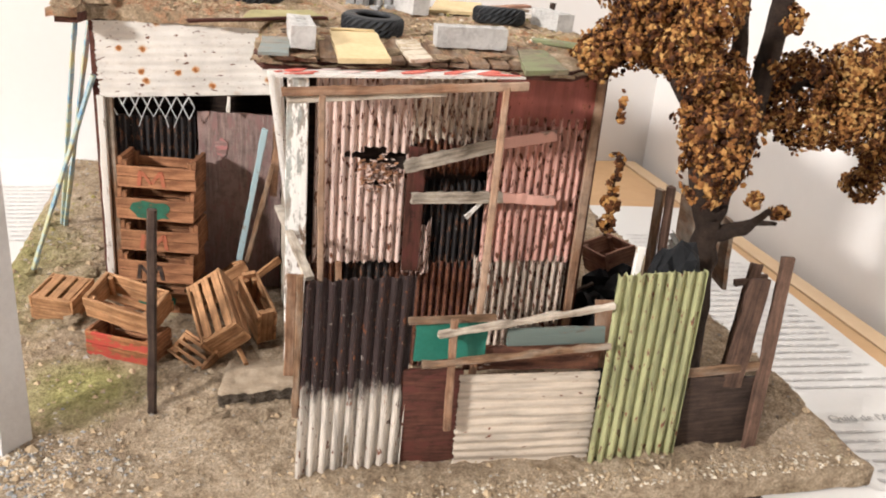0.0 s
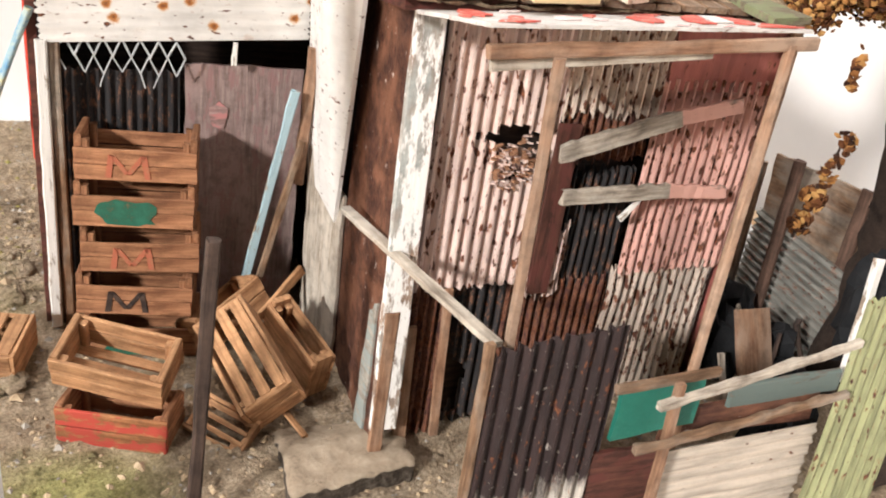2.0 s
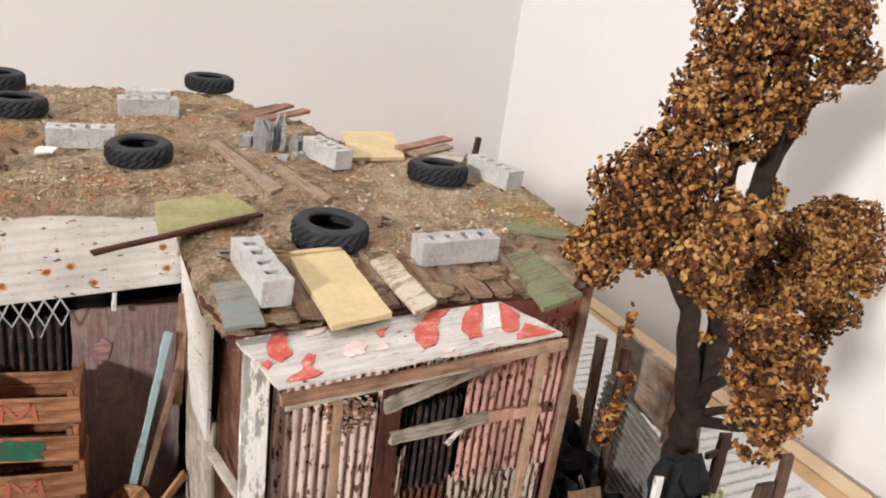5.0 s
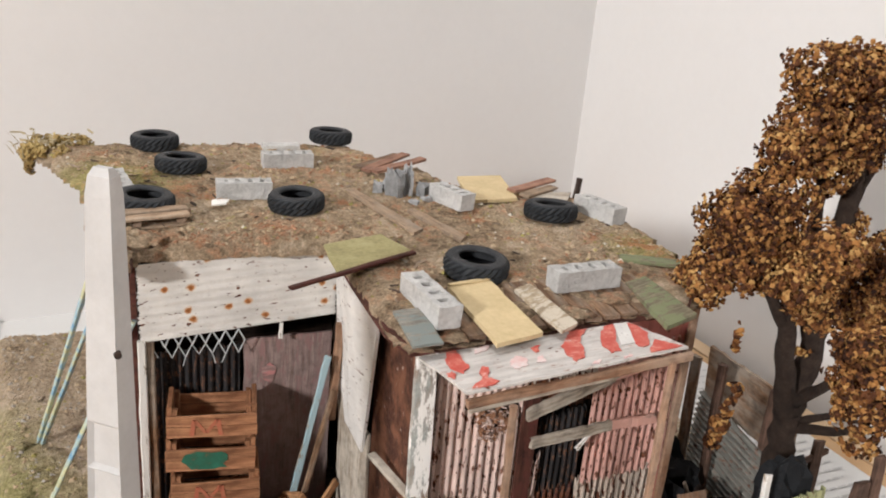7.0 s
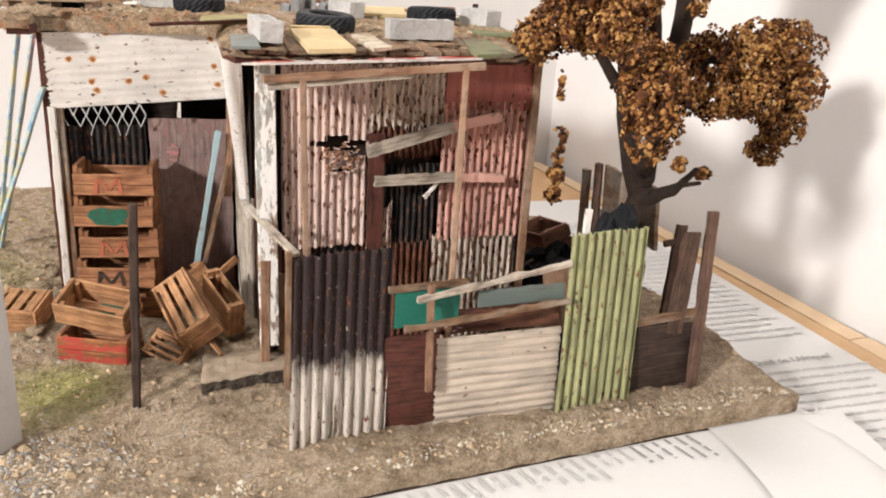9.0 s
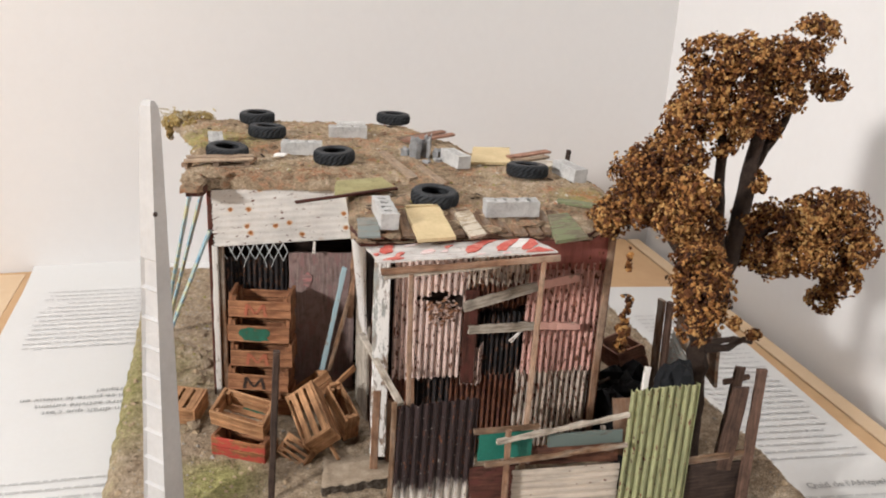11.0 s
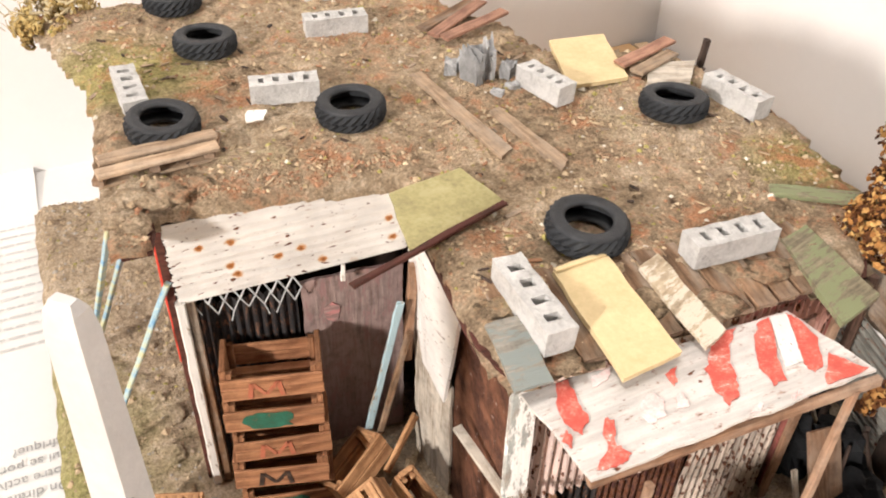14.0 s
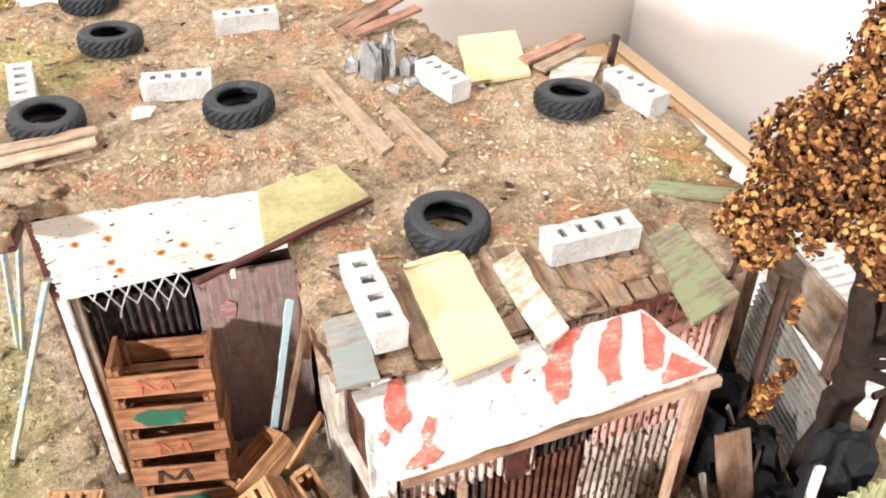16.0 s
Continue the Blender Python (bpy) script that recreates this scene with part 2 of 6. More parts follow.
    bump(nt, b, mix(nt, 0.5, fine, wear), 0.0005, 0.6)
    return mat


def plain(name, stops, scale, rough=0.8, relief=0.0003, fine=None, vary=0.0, spec=0.3, strength=0.6):
    """A mottled surface out of a two-scale noise and colour stops."""
    mat, nt, b = nodes_of(name)
    big = tex(nt, scale, 7, 0.65)
    small = tex(nt, fine or scale * 7, 6, 0.7, (1, 1, 1), 5.0)
    col = ramp(nt, mix(nt, 0.4, big, small), stops)
    if vary:
        col = jitter(nt, col, vary)
    finish(nt, b, col, rough, spec=spec)
    bump(nt, b, small, relief, strength)
    return mat


def soil(name, tones, green, moss_cut, rust=None, rust_cut=0.6, fields=()):
    """Dry earth: clods, fine grit, patches of moss and, if asked, of rust red."""
    mat, nt, b = nodes_of(name)
    big = tex(nt, 34, 7, 0.7)
    mid = tex(nt, 260, 9, 0.75, (1, 1, 1), 2.0)
    fine = tex(nt, 1300, 6, 0.75, (1, 1, 1), 4.0)
    col = ramp(nt, mix(nt, 0.6, big, mid), [(0.36, tones[0]), (0.5, tones[1]), (0.64, tones[2])])
    patch = ramp(nt, mix(nt, 0.35, tex(nt, 20, 5, 0.6, (1, 1, 1), 9.0), mid), [(moss_cut - 0.05, 0.0), (moss_cut + 0.06, 0.8)])
    col = mix(nt, patch, col, green)
    for centre, radius in fields:
        co = nt.nodes.new("ShaderNodeTexCoord")
        di = nt.nodes.new("ShaderNodeVectorMath")
        di.operation = "DISTANCE"
        nt.links.new(co.outputs["Object"], di.inputs[0])
        di.inputs[1].default_value = P(*centre)
        ad = nt.nodes.new("ShaderNodeMath")
        ad.operation = "MULTIPLY_ADD"
        nt.links.new(mix(nt, 0.4, tex(nt, 40, 6, 0.65, (1, 1, 1), 31.0), mid), ad.inputs[0])
        ad.inputs[1].default_value = min(0.12, radius * 0.0025)
        nt.links.new(di.outputs["Value"], ad.inputs[2])
        rr = nt.nodes.new("ShaderNodeMapRange")
        far = radius * MM + ad.inputs[1].default_value * 0.7
        rr.inputs[1].default_value, rr.inputs[2].default_value = far, far - ad.inputs[1].default_value * 0.38
        nt.links.new(ad.outputs[0], rr.inputs[0])
        turf = ramp(nt, mid, [(0.35, tuple(c * 0.5 for c in green)), (0.52, green), (0.7, tuple(min(1, c * 1.35) for c in green))])
        col = mix(nt, rr.outputs[0], col, turf)
    if rust:
        red = ramp(nt, mix(nt, 0.45, tex(nt, 45, 6, 0.7, (1, 1, 1), 17.0), mid), [(rust_cut - 0.04, 0.0), (rust_cut + 0.05, 0.85)])
        col = mix(nt, red, col, rust)
    shade = ramp(nt, fine, [(0.34, 0.42), (0.5, 0.95), (0.66, 1.5)])
    col = mix(nt, 0.75, col, shade, "MULTIPLY")
    finish(nt, b, col, 0.95, spec=0.1)
    bump(nt, b, mix(nt, 0.5, mid, fine), 0.0026, 1.0)
    return mat


CRATE_WOOD = wood("crate_wood", (0.145, 0.055, 0.026), (0.44, 0.215, 0.11))
CRATE_PALE = wood("crate_wood_pale", (0.23, 0.105, 0.048), (0.58, 0.325, 0.165))
CRATE_RED = wood("crate_wood_red", (0.16, 0.062, 0.024), (0.40, 0.18, 0.08), paint=(0.36, 0.055, 0.038), cover=0.48)
OLD_WOOD = wood("old_wood", (0.10, 0.055, 0.03), (0.33, 0.20, 0.12), (0.30, 0.25, 0.20))
GREY_WOOD = wood("grey_wood", (0.15, 0.115, 0.085), (0.60, 0.53, 0.44), (0.52, 0.47, 0.40))
PINK_WOOD = wood("pink_painted_wood", (0.20, 0.12, 0.09), (0.46, 0.34, 0.28), paint=(0.62, 0.35, 0.29), cover=0.56)
POST_WOOD = wood("flaking_white_post", (0.16, 0.10, 0.07), (0.40, 0.30, 0.23), (0.38, 0.40, 0.38), paint=(0.76, 0.745, 0.72), cover=0.49)
BEAM_WOOD = wood("beam_wood", (0.17, 0.085, 0.05), (0.42, 0.25, 0.155), (0.36, 0.25, 0.18))
# dark wood; also gives the backing and the bolt hole their shade
DARK_WOOD_OR_SHADE = wood("dark_wood_or_shade", (0.02, 0.014, 0.012), (0.085, 0.055, 0.042))
MAROON_BOARD = wood("maroon_board", (0.035, 0.013, 0.010), (0.13, 0.05, 0.034), paint=(0.10, 0.032, 0.025), cover=0.45)
BROWN_SIDE = wood("brown_side_board", (0.03, 0.012, 0.009), (0.12, 0.05, 0.032), (0.19, 0.085, 0.05), paint=(0.62, 0.57, 0.52), cover=0.345)
WHITE_WOOD = wood("white_wood", (0.20, 0.15, 0.11), (0.42, 0.34, 0.26), paint=(0.74, 0.72, 0.68), cover=0.555)
BLUE_WOOD = wood("blue_wood", (0.17, 0.12, 0.085), (0.38, 0.30, 0.22), paint=(0.32, 0.44, 0.48), cover=0.53)
TEAL_WOOD = wood("teal_wood", (0.09, 0.08, 0.07), (0.25, 0.22, 0.18), paint=(0.13, 0.165, 0.15), cover=0.56)
GREEN_WOOD = wood("green_wood", (0.11, 0.09, 0.06), (0.29, 0.25, 0.17), paint=(0.20, 0.22, 0.12), cover=0.5)
YELLOW_BOARD = plain("yellow_board", [(0.26, (0.36, 0.25, 0.12)), (0.36, (0.54, 0.42, 0.23)), (0.6, (0.68, 0.54, 0.32))], 90, 0.8)
MOSS_BOARD = plain("moss_board", [(0.3, (0.17, 0.145, 0.08)), (0.5, (0.33, 0.295, 0.14)), (0.7, (0.44, 0.39, 0.23))], 120, 0.9)
PALE_TIN = painted_tin("pale_pink_tin", (0.84, 0.65, 0.58), 0.345, 0.39, 0.32)
PINK_TIN = painted_tin("pink_tin", (0.78, 0.45, 0.38), 0.335, 0.40, 0.25)
WHITE_TIN = painted_tin("white_tin", (0.80, 0.775, 0.735), 0.30, 0.325, 0.12, 0.44)
PANEL_TIN = painted_tin("white_panel_tin", (0.84, 0.82, 0.79), 0.29, 0.32, 0.08, 0.06)
SIGN_TIN = painted_tin("sign_tin", (0.70, 0.665, 0.63), 0.34, 0.30, 0.25)
CREAM_TIN = painted_tin("cream_tin", (0.74, 0.62, 0.52), 0.37, 0.42, 0.4)
FENCE_TIN = painted_tin("fence_tin", (0.66, 0.57, 0.47), 0.28, 0.28, 0.35)
RUST_TIN = painted_tin("rusty_tin", (0.10, 0.036, 0.030), 0.46, 0.40, 0.6)
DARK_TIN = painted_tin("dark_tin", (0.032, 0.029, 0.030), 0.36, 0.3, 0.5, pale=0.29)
GREEN_TIN = painted_tin("green_tin", (0.42, 0.43, 0.225), 0.31, 0.34, 0.45)
GREY_TIN = painted_tin("grey_tin", (0.27, 0.265, 0.235), 0.36, 0.33, 0.4)
TWO_TONE = painted_tin("black_and_white_tin", (0.66, 0.60, 0.53), 0.29, 0.33, 0.5, tone=(24, (0.034, 0.019, 0.018)), pale=0.32)
MAROON_TIN = painted_tin("maroon_tin", (0.44, 0.14, 0.115), 0.35, 0.32, 0.3)
RUBBER = plain("rubber", [(0.35, (0.010, 0.011, 0.013)), (0.7, (0.04, 0.042, 0.046))], 300, 0.6, 0.0002, spec=0.4)
CONCRETE = plain("concrete", [(0.30, (0.16, 0.155, 0.15)), (0.40, (0.48, 0.47, 0.455)), (0.56, (0.66, 0.65, 0.63)), (0.75, (0.77, 0.76, 0.74))], 170, 0.92, 0.0012, fine=900, vary=0.08, strength=0.9)
RUBBLE = plain("rubble", [(0.3, (0.16, 0.16, 0.16)), (0.55, (0.34, 0.34, 0.34)), (0.75, (0.50, 0.50, 0.49))], 300, 0.92, 0.0006, vary=0.25)
POLE_PAINT = plain("pole_paint", [(0.3, (0.47, 0.46, 0.45)), (0.7, (0.60, 0.59, 0.58))], 60, 0.7, 0.0002)
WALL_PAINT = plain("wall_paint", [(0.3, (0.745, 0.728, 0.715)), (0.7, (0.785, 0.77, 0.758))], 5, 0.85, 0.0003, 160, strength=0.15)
# dark colour of the unseen walls and ceiling, kept low to cut bounced light
UNSEEN_DARK = plain("unseen_dark", [(0.3, (0.10, 0.097, 0.094)), (0.7, (0.13, 0.125, 0.12))], 5, 0.85, 0.0003, 160, strength=0.15)
PAPER = plain("paper", [(0.3, (0.66, 0.65, 0.63)), (0.7, (0.70, 0.695, 0.68))], 12, 0.65, 0.0001, 400, strength=0.1)
FAINT_INK = plain("faint_ink", [(0.3, (0.47, 0.465, 0.46)), (0.7, (0.62, 0.61, 0.60))], 900, 0.8)
TABLE_WOOD = plain("table_wood", [(0.3, (0.50, 0.30, 0.15)), (0.7, (0.60, 0.39, 0.21))], 14, 0.5, 0.0001, 120, strength=0.2)
TABLE_EDGE = plain("table_edge", [(0.3, (0.62, 0.44, 0.27)), (0.7, (0.70, 0.53, 0.35))], 20, 0.5, 0.0001, 120, strength=0.2)
EARTH = soil("earth", [(0.18, 0.125, 0.083), (0.47, 0.365, 0.255), (0.70, 0.58, 0.445)], (0.40, 0.37, 0.155), 0.63, fields=(((-175, 300, 8), 92), ((-52, 222, 8), 15)))
ROOF_EARTH = soil("roof_earth", [(0.11, 0.07, 0.044), (0.46, 0.345, 0.23), (0.75, 0.62, 0.47)], (0.46, 0.40, 0.17), 0.62, (0.50, 0.225, 0.115), 0.55, fields=(((-62, 352, 112), 19), ((96, 262, 112), 12)))
STONE = plain("stone", [(0.3, (0.28, 0.25, 0.21)), (0.6, (0.42, 0.38, 0.33))], 260, 0.9, 0.0005, vary=0.2)
BARK = plain("bark", [(0.3, (0.022, 0.014, 0.011)), (0.6, (0.085, 0.056, 0.042)), (0.75, (0.17, 0.115, 0.085))], 260, 0.95, 0.002, strength=1.0)
GREEN_PLASTIC = plain("green_plastic", [(0.3, (0.010, 0.12, 0.085)), (0.7, (0.022, 0.20, 0.145))], 120, 0.5)
SIGN_RED = plain("sign_red", [(0.36, (0.78, 0.62, 0.58)), (0.43, (0.66, 0.22, 0.17)), (0.52, (0.56, 0.10, 0.075)), (0.7, (0.50, 0.075, 0.055))], 260, 0.6)
SIGN_PINK = plain("sign_pink", [(0.4, (0.78, 0.70, 0.68)), (0.6, (0.74, 0.44, 0.42))], 260, 0.6)
FADED_RED = plain("faded_red_paint", [(0.42, (0.36, 0.17, 0.09)), (0.52, (0.42, 0.125, 0.07)), (0.7, (0.48, 0.15, 0.09))], 420, 0.8)
GREEN_PAINT = plain("green_paint", [(0.36, (0.16, 0.10, 0.05)), (0.44, (0.02, 0.10, 0.062)), (0.7, (0.03, 0.17, 0.11))], 380, 0.75)
BLACK_CLOTH = plain("black_cloth", [(0.3, (0.007, 0.0075, 0.009)), (0.7, (0.022, 0.023, 0.025))], 200, 0.85, spec=0.2)
BAMBOO = plain("bamboo", [(0.40, (0.08, 0.28, 0.52)), (0.49, (0.40, 0.52, 0.52)), (0.56, (0.55, 0.53, 0.28)), (0.64, (0.14, 0.36, 0.58))], 60, 0.6, fine=240)
WIRE = plain("wire", [(0.3, (0.32, 0.34, 0.35)), (0.7, (0.62, 0.64, 0.64))], 300, 0.5, spec=0.5)
RED_WOOD = wood("red_wood", (0.20, 0.10, 0.06), (0.40, 0.22, 0.14), paint=(0.72, 0.08, 0.05), cover=0.68)
STEP_STONE = plain("step_stone", [(0.3, (0.17, 0.125, 0.088)), (0.45, (0.34, 0.265, 0.19)), (0.72, (0.50, 0.41, 0.31))], 160, 0.95, 0.0008, strength=0.7)
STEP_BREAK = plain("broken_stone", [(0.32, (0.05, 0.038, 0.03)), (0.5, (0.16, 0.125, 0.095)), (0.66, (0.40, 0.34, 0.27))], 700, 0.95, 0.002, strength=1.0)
PINK_DOOR = wood("pink_door_board", (0.15, 0.095, 0.085), (0.44, 0.34, 0.31), (0.36, 0.255, 0.235), paint=(0.31, 0.185, 0.175), cover=0.44)
PINK_STAIN = wood("pink_stain", (0.24, 0.14, 0.125), (0.44, 0.30, 0.28), paint=(0.50, 0.22, 0.21), cover=0.5)
PICKET_WOOD = wood("picket_wood", (0.05, 0.03, 0.022), (0.18, 0.105, 0.075))
TREAD_RUBBER = plain("tread_rubber", [(0.35, (0.008, 0.009, 0.011)), (0.6, (0.03, 0.033, 0.037)), (0.75, (0.10, 0.095, 0.085))], 260, 0.75, 0.0003, spec=0.3)
STRAW = plain("straw", [(0.3, (0.26, 0.20, 0.10)), (0.6, (0.48, 0.40, 0.25))], 150, 0.8)
MOSS_STRAW = plain("ochre_moss", [(0.34, (0.12, 0.075, 0.03)), (0.48, (0.36, 0.25, 0.09)), (0.64, (0.58, 0.47, 0.22))], 160, 0.85, fine=700)
TAN_WOOD = wood("tan_wood", (0.21, 0.135, 0.082), (0.52, 0.38, 0.26), (0.36, 0.28, 0.21))
PALE_TEAL = wood("pale_teal_wood", (0.20, 0.18, 0.15), (0.40, 0.37, 0.32), paint=(0.25, 0.28, 0.265), cover=0.5)
SOFT_INK = plain("soft_ink", [(0.3, (0.26, 0.26, 0.26)), (0.7, (0.40, 0.40, 0.39))], 300, 0.8)
CREAM_WOOD = wood("cream_wood", (0.34, 0.25, 0.16), (0.68, 0.56, 0.40), paint=(0.72, 0.64, 0.52), cover=0.5)
RED_BROWN = wood("red_brown_wood", (0.20, 0.095, 0.065), (0.46, 0.26, 0.18))

# ---- room ----
def slab(name, a, b, thick, z0, z1, mat, label, category="wall", parent=None, kind="structure"):
    """An upright wall whose face runs from a to b (mm) and whose thickness lies to the left of that way."""
    d = Vector((b[0] - a[0], b[1] - a[1], 0)).normalized()
    n = Vector((-d.y, d.x, 0)) * thick
    ring = [Vector((*a, 0)), Vector((*b, 0)), Vector((*b, 0)) + n, Vector((*a, 0)) + n]
    bm = bmesh.new()
    lo = [bm.verts.new(P(p.x, p.y, z0)) for p in ring]
    hi = [bm.verts.new(P(p.x, p.y, z1)) for p in ring]
    bm.faces.new(lo)
    bm.faces.new(hi)
    for i in range(4):
        j = (i + 1) % 4
        bm.faces.new((lo[i], lo[j], hi[j], hi[i]))
    ob = part(name, bm, mat, parent, label)
    return ob if parent else tagged(ob, label, category, kind=kind)


def block_bm(x0, x1, y0, y1, z0, z1):
    bm = bmesh.new()
    bmesh.ops.create_cube(bm, size=1.0)
    for v in bm.verts:
        v.co = P(x0 + (x1 - x0) * (v.co.x + 0.5), y0 + (y1 - y0) * (v.co.y + 0.5), z0 + (z1 - z0) * (v.co.z + 0.5))
    return bm


ROOM_Z0, ROOM_Z1, TABLE_Z = -763, 1700, -13.6
slab("wall_back", (257, 581.5), (-1500, 278), -100, ROOM_Z0, ROOM_Z1, WALL_PAINT, "plain white plastered room wall behind the table")
tagged(bpy.data.objects["wall_back"], kind="structure")
slab("wall_right", (438, -1800), (257, 581.5), -100, ROOM_Z0, ROOM_Z1, WALL_PAINT, "plain white plastered side wall of the room")
# unseen enclosure from here on, dark so that shadows stay deep
slab("wall_left", (-1500, -1900), (-1500, 400), 100, ROOM_Z0, ROOM_Z1, UNSEEN_DARK, "unseen dark wall closing the room, added to limit bounced light")
front = new("wall_front")
tagged(front, "unseen dark wall with an opening, added to limit bounced light", "wall", kind="structure")
slab("wall_pier", (-1600, -1800), (0, -1800), -100, ROOM_Z0, ROOM_Z1, UNSEEN_DARK, "", parent=front)
slab("wall_pier", (1100, -1800), (600, -1800), 100, ROOM_Z0, ROOM_Z1, UNSEEN_DARK, "", parent=front)
# made-up opening behind the front fill
slab("wall_below_opening", (0, -1800), (600, -1800), -100, ROOM_Z0, 150, UNSEEN_DARK, "", parent=front)
slab("wall_above_opening", (0, -1800), (600, -1800), -100, 1300, ROOM_Z1, UNSEEN_DARK, "", parent=front)
tagged(part("ceiling", block_bm(-1700, 1200, -2000, 800, ROOM_Z1, ROOM_Z1 + 60), UNSEEN_DARK), "unseen dark ceiling, added to limit bounced light", "ceiling", kind="structure")
tagged(part("floor", block_bm(-1700, 1200, -2000, 800, ROOM_Z0 - 60, ROOM_Z0), TABLE_WOOD), "plain wooden floor", "floor", kind="structure")

# the table that carries the model, with a paler lipping along its rim
table = thing("table", "light wooden table top with a paler lipping, under the model", "table", (0, 250, TABLE_Z))
bm = bmesh.new()
rim = [(-700, -250), (285, -250), (262, 250), (236, 577), (-255, 492), (-690, 417)]
top = [bm.verts.new(P(x, y, TABLE_Z)) for x, y in rim]
low = [bm.verts.new(P(x, y, TABLE_Z - 28)) for x, y in rim]
bm.faces.new(top)
bm.faces.new(list(reversed(low)))
for i in range(len(rim)):
    j = (i + 1) % len(rim)
    bm.faces.new((top[i], low[i], low[j], top[j]))
part("tabletop", bm, TABLE_WOOD, table)
slab("lipping", (286, -250), (263, 250), -11, TABLE_Z - 28, TABLE_Z + 0.3, TABLE_EDGE, "", parent=table)
slab("lipping", (263, 251), (238, 575), -10, TABLE_Z - 28, TABLE_Z + 0.3, TABLE_EDGE, "", parent=table)
slab("lipping", (-178, 60), (-222, 494), -17, TABLE_Z - 27, TABLE_Z + 0.3, TABLE_EDGE, "", parent=table)
for x, y in ((-650, 380), (-650, -200), (230, -200), (210, 500)):
    part("leg", block_bm(x - 20, x + 20, y - 20, y + 20, ROOM_Z0, TABLE_Z - 28), TABLE_WOOD, table)


# ---- printed sheets on the table ----
def curled_sheet(name, corners, label, curl=0.0, z=TABLE_Z + 0.5, swell=None):
    """A paper sheet, corners front-left, front-right, back-right, back-left; its last part climbs the wall by curl mm."""
    sheet = thing(name, label, "paper", (*corners[0], z))
    fl, fr, br, bl = [Vector((*c, 0)) for c in corners]
    bm = bmesh.new()
    rows = []
    for j in range(49):
        t = j / 48
        row = []
        for i in range(25):
            s = i / 24
            p = fl.lerp(fr, s).lerp(bl.lerp(br, s), t)
            lift = 0.0
            if curl:
                k = max(0.0, (t - 0.86) / 0.14)
                lift = curl * k * k
                p = p - (bl - fl).normalized() * (k * k * curl * 0.55)
            lift += 0.25 + 0.25 * math.sin(3 * s + 5 * t)
            if swell:
                lift += swell(p.x, p.y)
            row.append(bm.verts.new(P(p.x, p.y, z + lift)))
        rows.append(row)
    for a, b in zip(rows, rows[1:]):
        for i in range(24):
            bm.faces.new((a[i], a[i + 1], b[i + 1], b[i]))
    part("sheet", bm, PAPER, sheet, smooth=True)
    return sheet


def print_bars(parent, origin, along, down, width, lines, pitch, height, mat, seed, ragged=0.25, swell=None):
    """Lines of small print, word by word as thin bars, in one mesh."""
    r = random.Random(seed)
    a, d = Vector((*along, 0)).normalized(), Vector((*down, 0)).normalized()
    bm = bmesh.new()
    for k in range(lines):
        s, end = 0.0, width * (1 - (r.random() * ragged if r.random() < 0.35 else 0.02))
        while s < end:
            w = min(r.uniform(2.0, 8.0), end - s)
            o = Vector((*origin, 0)) + a * s + d * (k * pitch)
            vs = []
            for p in (o, o + a * w, o + a * w + d * height, o + d * height):
                vs.append(bm.verts.new(P(p.x, p.y, TABLE_Z + 1.15 + (swell(p.x, p.y) if swell else 0))))
            bm.faces.new(vs)
            s += w + 1.2
    tagged(part("print_block", bm, mat, parent, "faint grey small print"), kind="stuff")


def lettering(words, parent, at, turn, size, mat, bold=0.0):
    """Raised print from the built-in font, turned into a mesh."""
    cu = bpy.data.curves.new("heading", "FONT")
    cu.body, cu.size, cu.extrude, cu.offset = words, size * MM, 0.00003, bold * MM
    tmp = bpy.data.objects.new("heading", cu)
    scene.collection.objects.link(tmp)
    bpy.context.view_layer.update()
    me = bpy.data.meshes.new_from_object(tmp.evaluated_get(bpy.context.evaluated_depsgraph_get()))
    bpy.data.objects.remove(tmp)
    me.materials.clear()
    me.materials.append(mat)
    m = Matrix.Translation(P(*at, TABLE_Z + 1.2)) @ pose(0, 0, 0, 0, 0, turn)
    return part("heading", me, mat, parent, "", m)


def ramp01(t):
    t = max(0.0, min(1.0, t))
    return t * t * (3 - 2 * t)


def front_swell(x, y):
    return 8.6 * ramp01((y - 95 - 0.115 * x) / 66)


def right_swell(x, y):
    return 8.6 * ramp01((203 - 0.1 * (y - 187) - x) / 20) * ramp01((y - 118) / 50)


left_sheet = curled_sheet("printed_sheet", [(-150, 60), (-80, 60), (-126, 530), (-203, 515)], "white printed page lying upside down beside the model", 4)
AL = (-1, -0.12)
print_bars(left_sheet, (-101, 262), AL, (0.1, -1), 62, 24, 6.2, 1.2, FAINT_INK, 3)
print_bars(left_sheet, (-121, 470), AL, (0.1, -1), 62, 14, 6.2, 1.2, FAINT_INK, 4)
for k, words in enumerate(("On dirait que c'est", "votre activité ciment", "qui se porte le mieux en", "Afrique?")):
    lettering(words, left_sheet, (-103.5 - k * 0.65, 319 + k * 6.4), 186, 5.2, SOFT_INK, bold=0.02)
curled_sheet("printed_sheet", [(-128, 400), (60, 410), (75, 568), (-126, 533)], "white page lying between the model and the wall", z=TABLE_Z + 0.2)
right_sheet = curled_sheet("printed_sheet", [(150, 40), (262, 60), (240, 470), (140, 470)], "white printed page lying on the table beside the model", swell=right_swell)
print_bars(right_sheet, (196, 228), (1, 0.02), (0.05, -1), 60, 28, 5.6, 1.1, FAINT_INK, 5, swell=right_swell)
print_bars(right_sheet, (188, 420), (1, 0.04), (0.05, -1), 50, 30, 5.6, 1.1, FAINT_INK, 6, swell=right_swell)
lettering("Quid de l'Afrique?", right_sheet, (202, 234), 2, 5.4, SOFT_INK, bold=0.03)
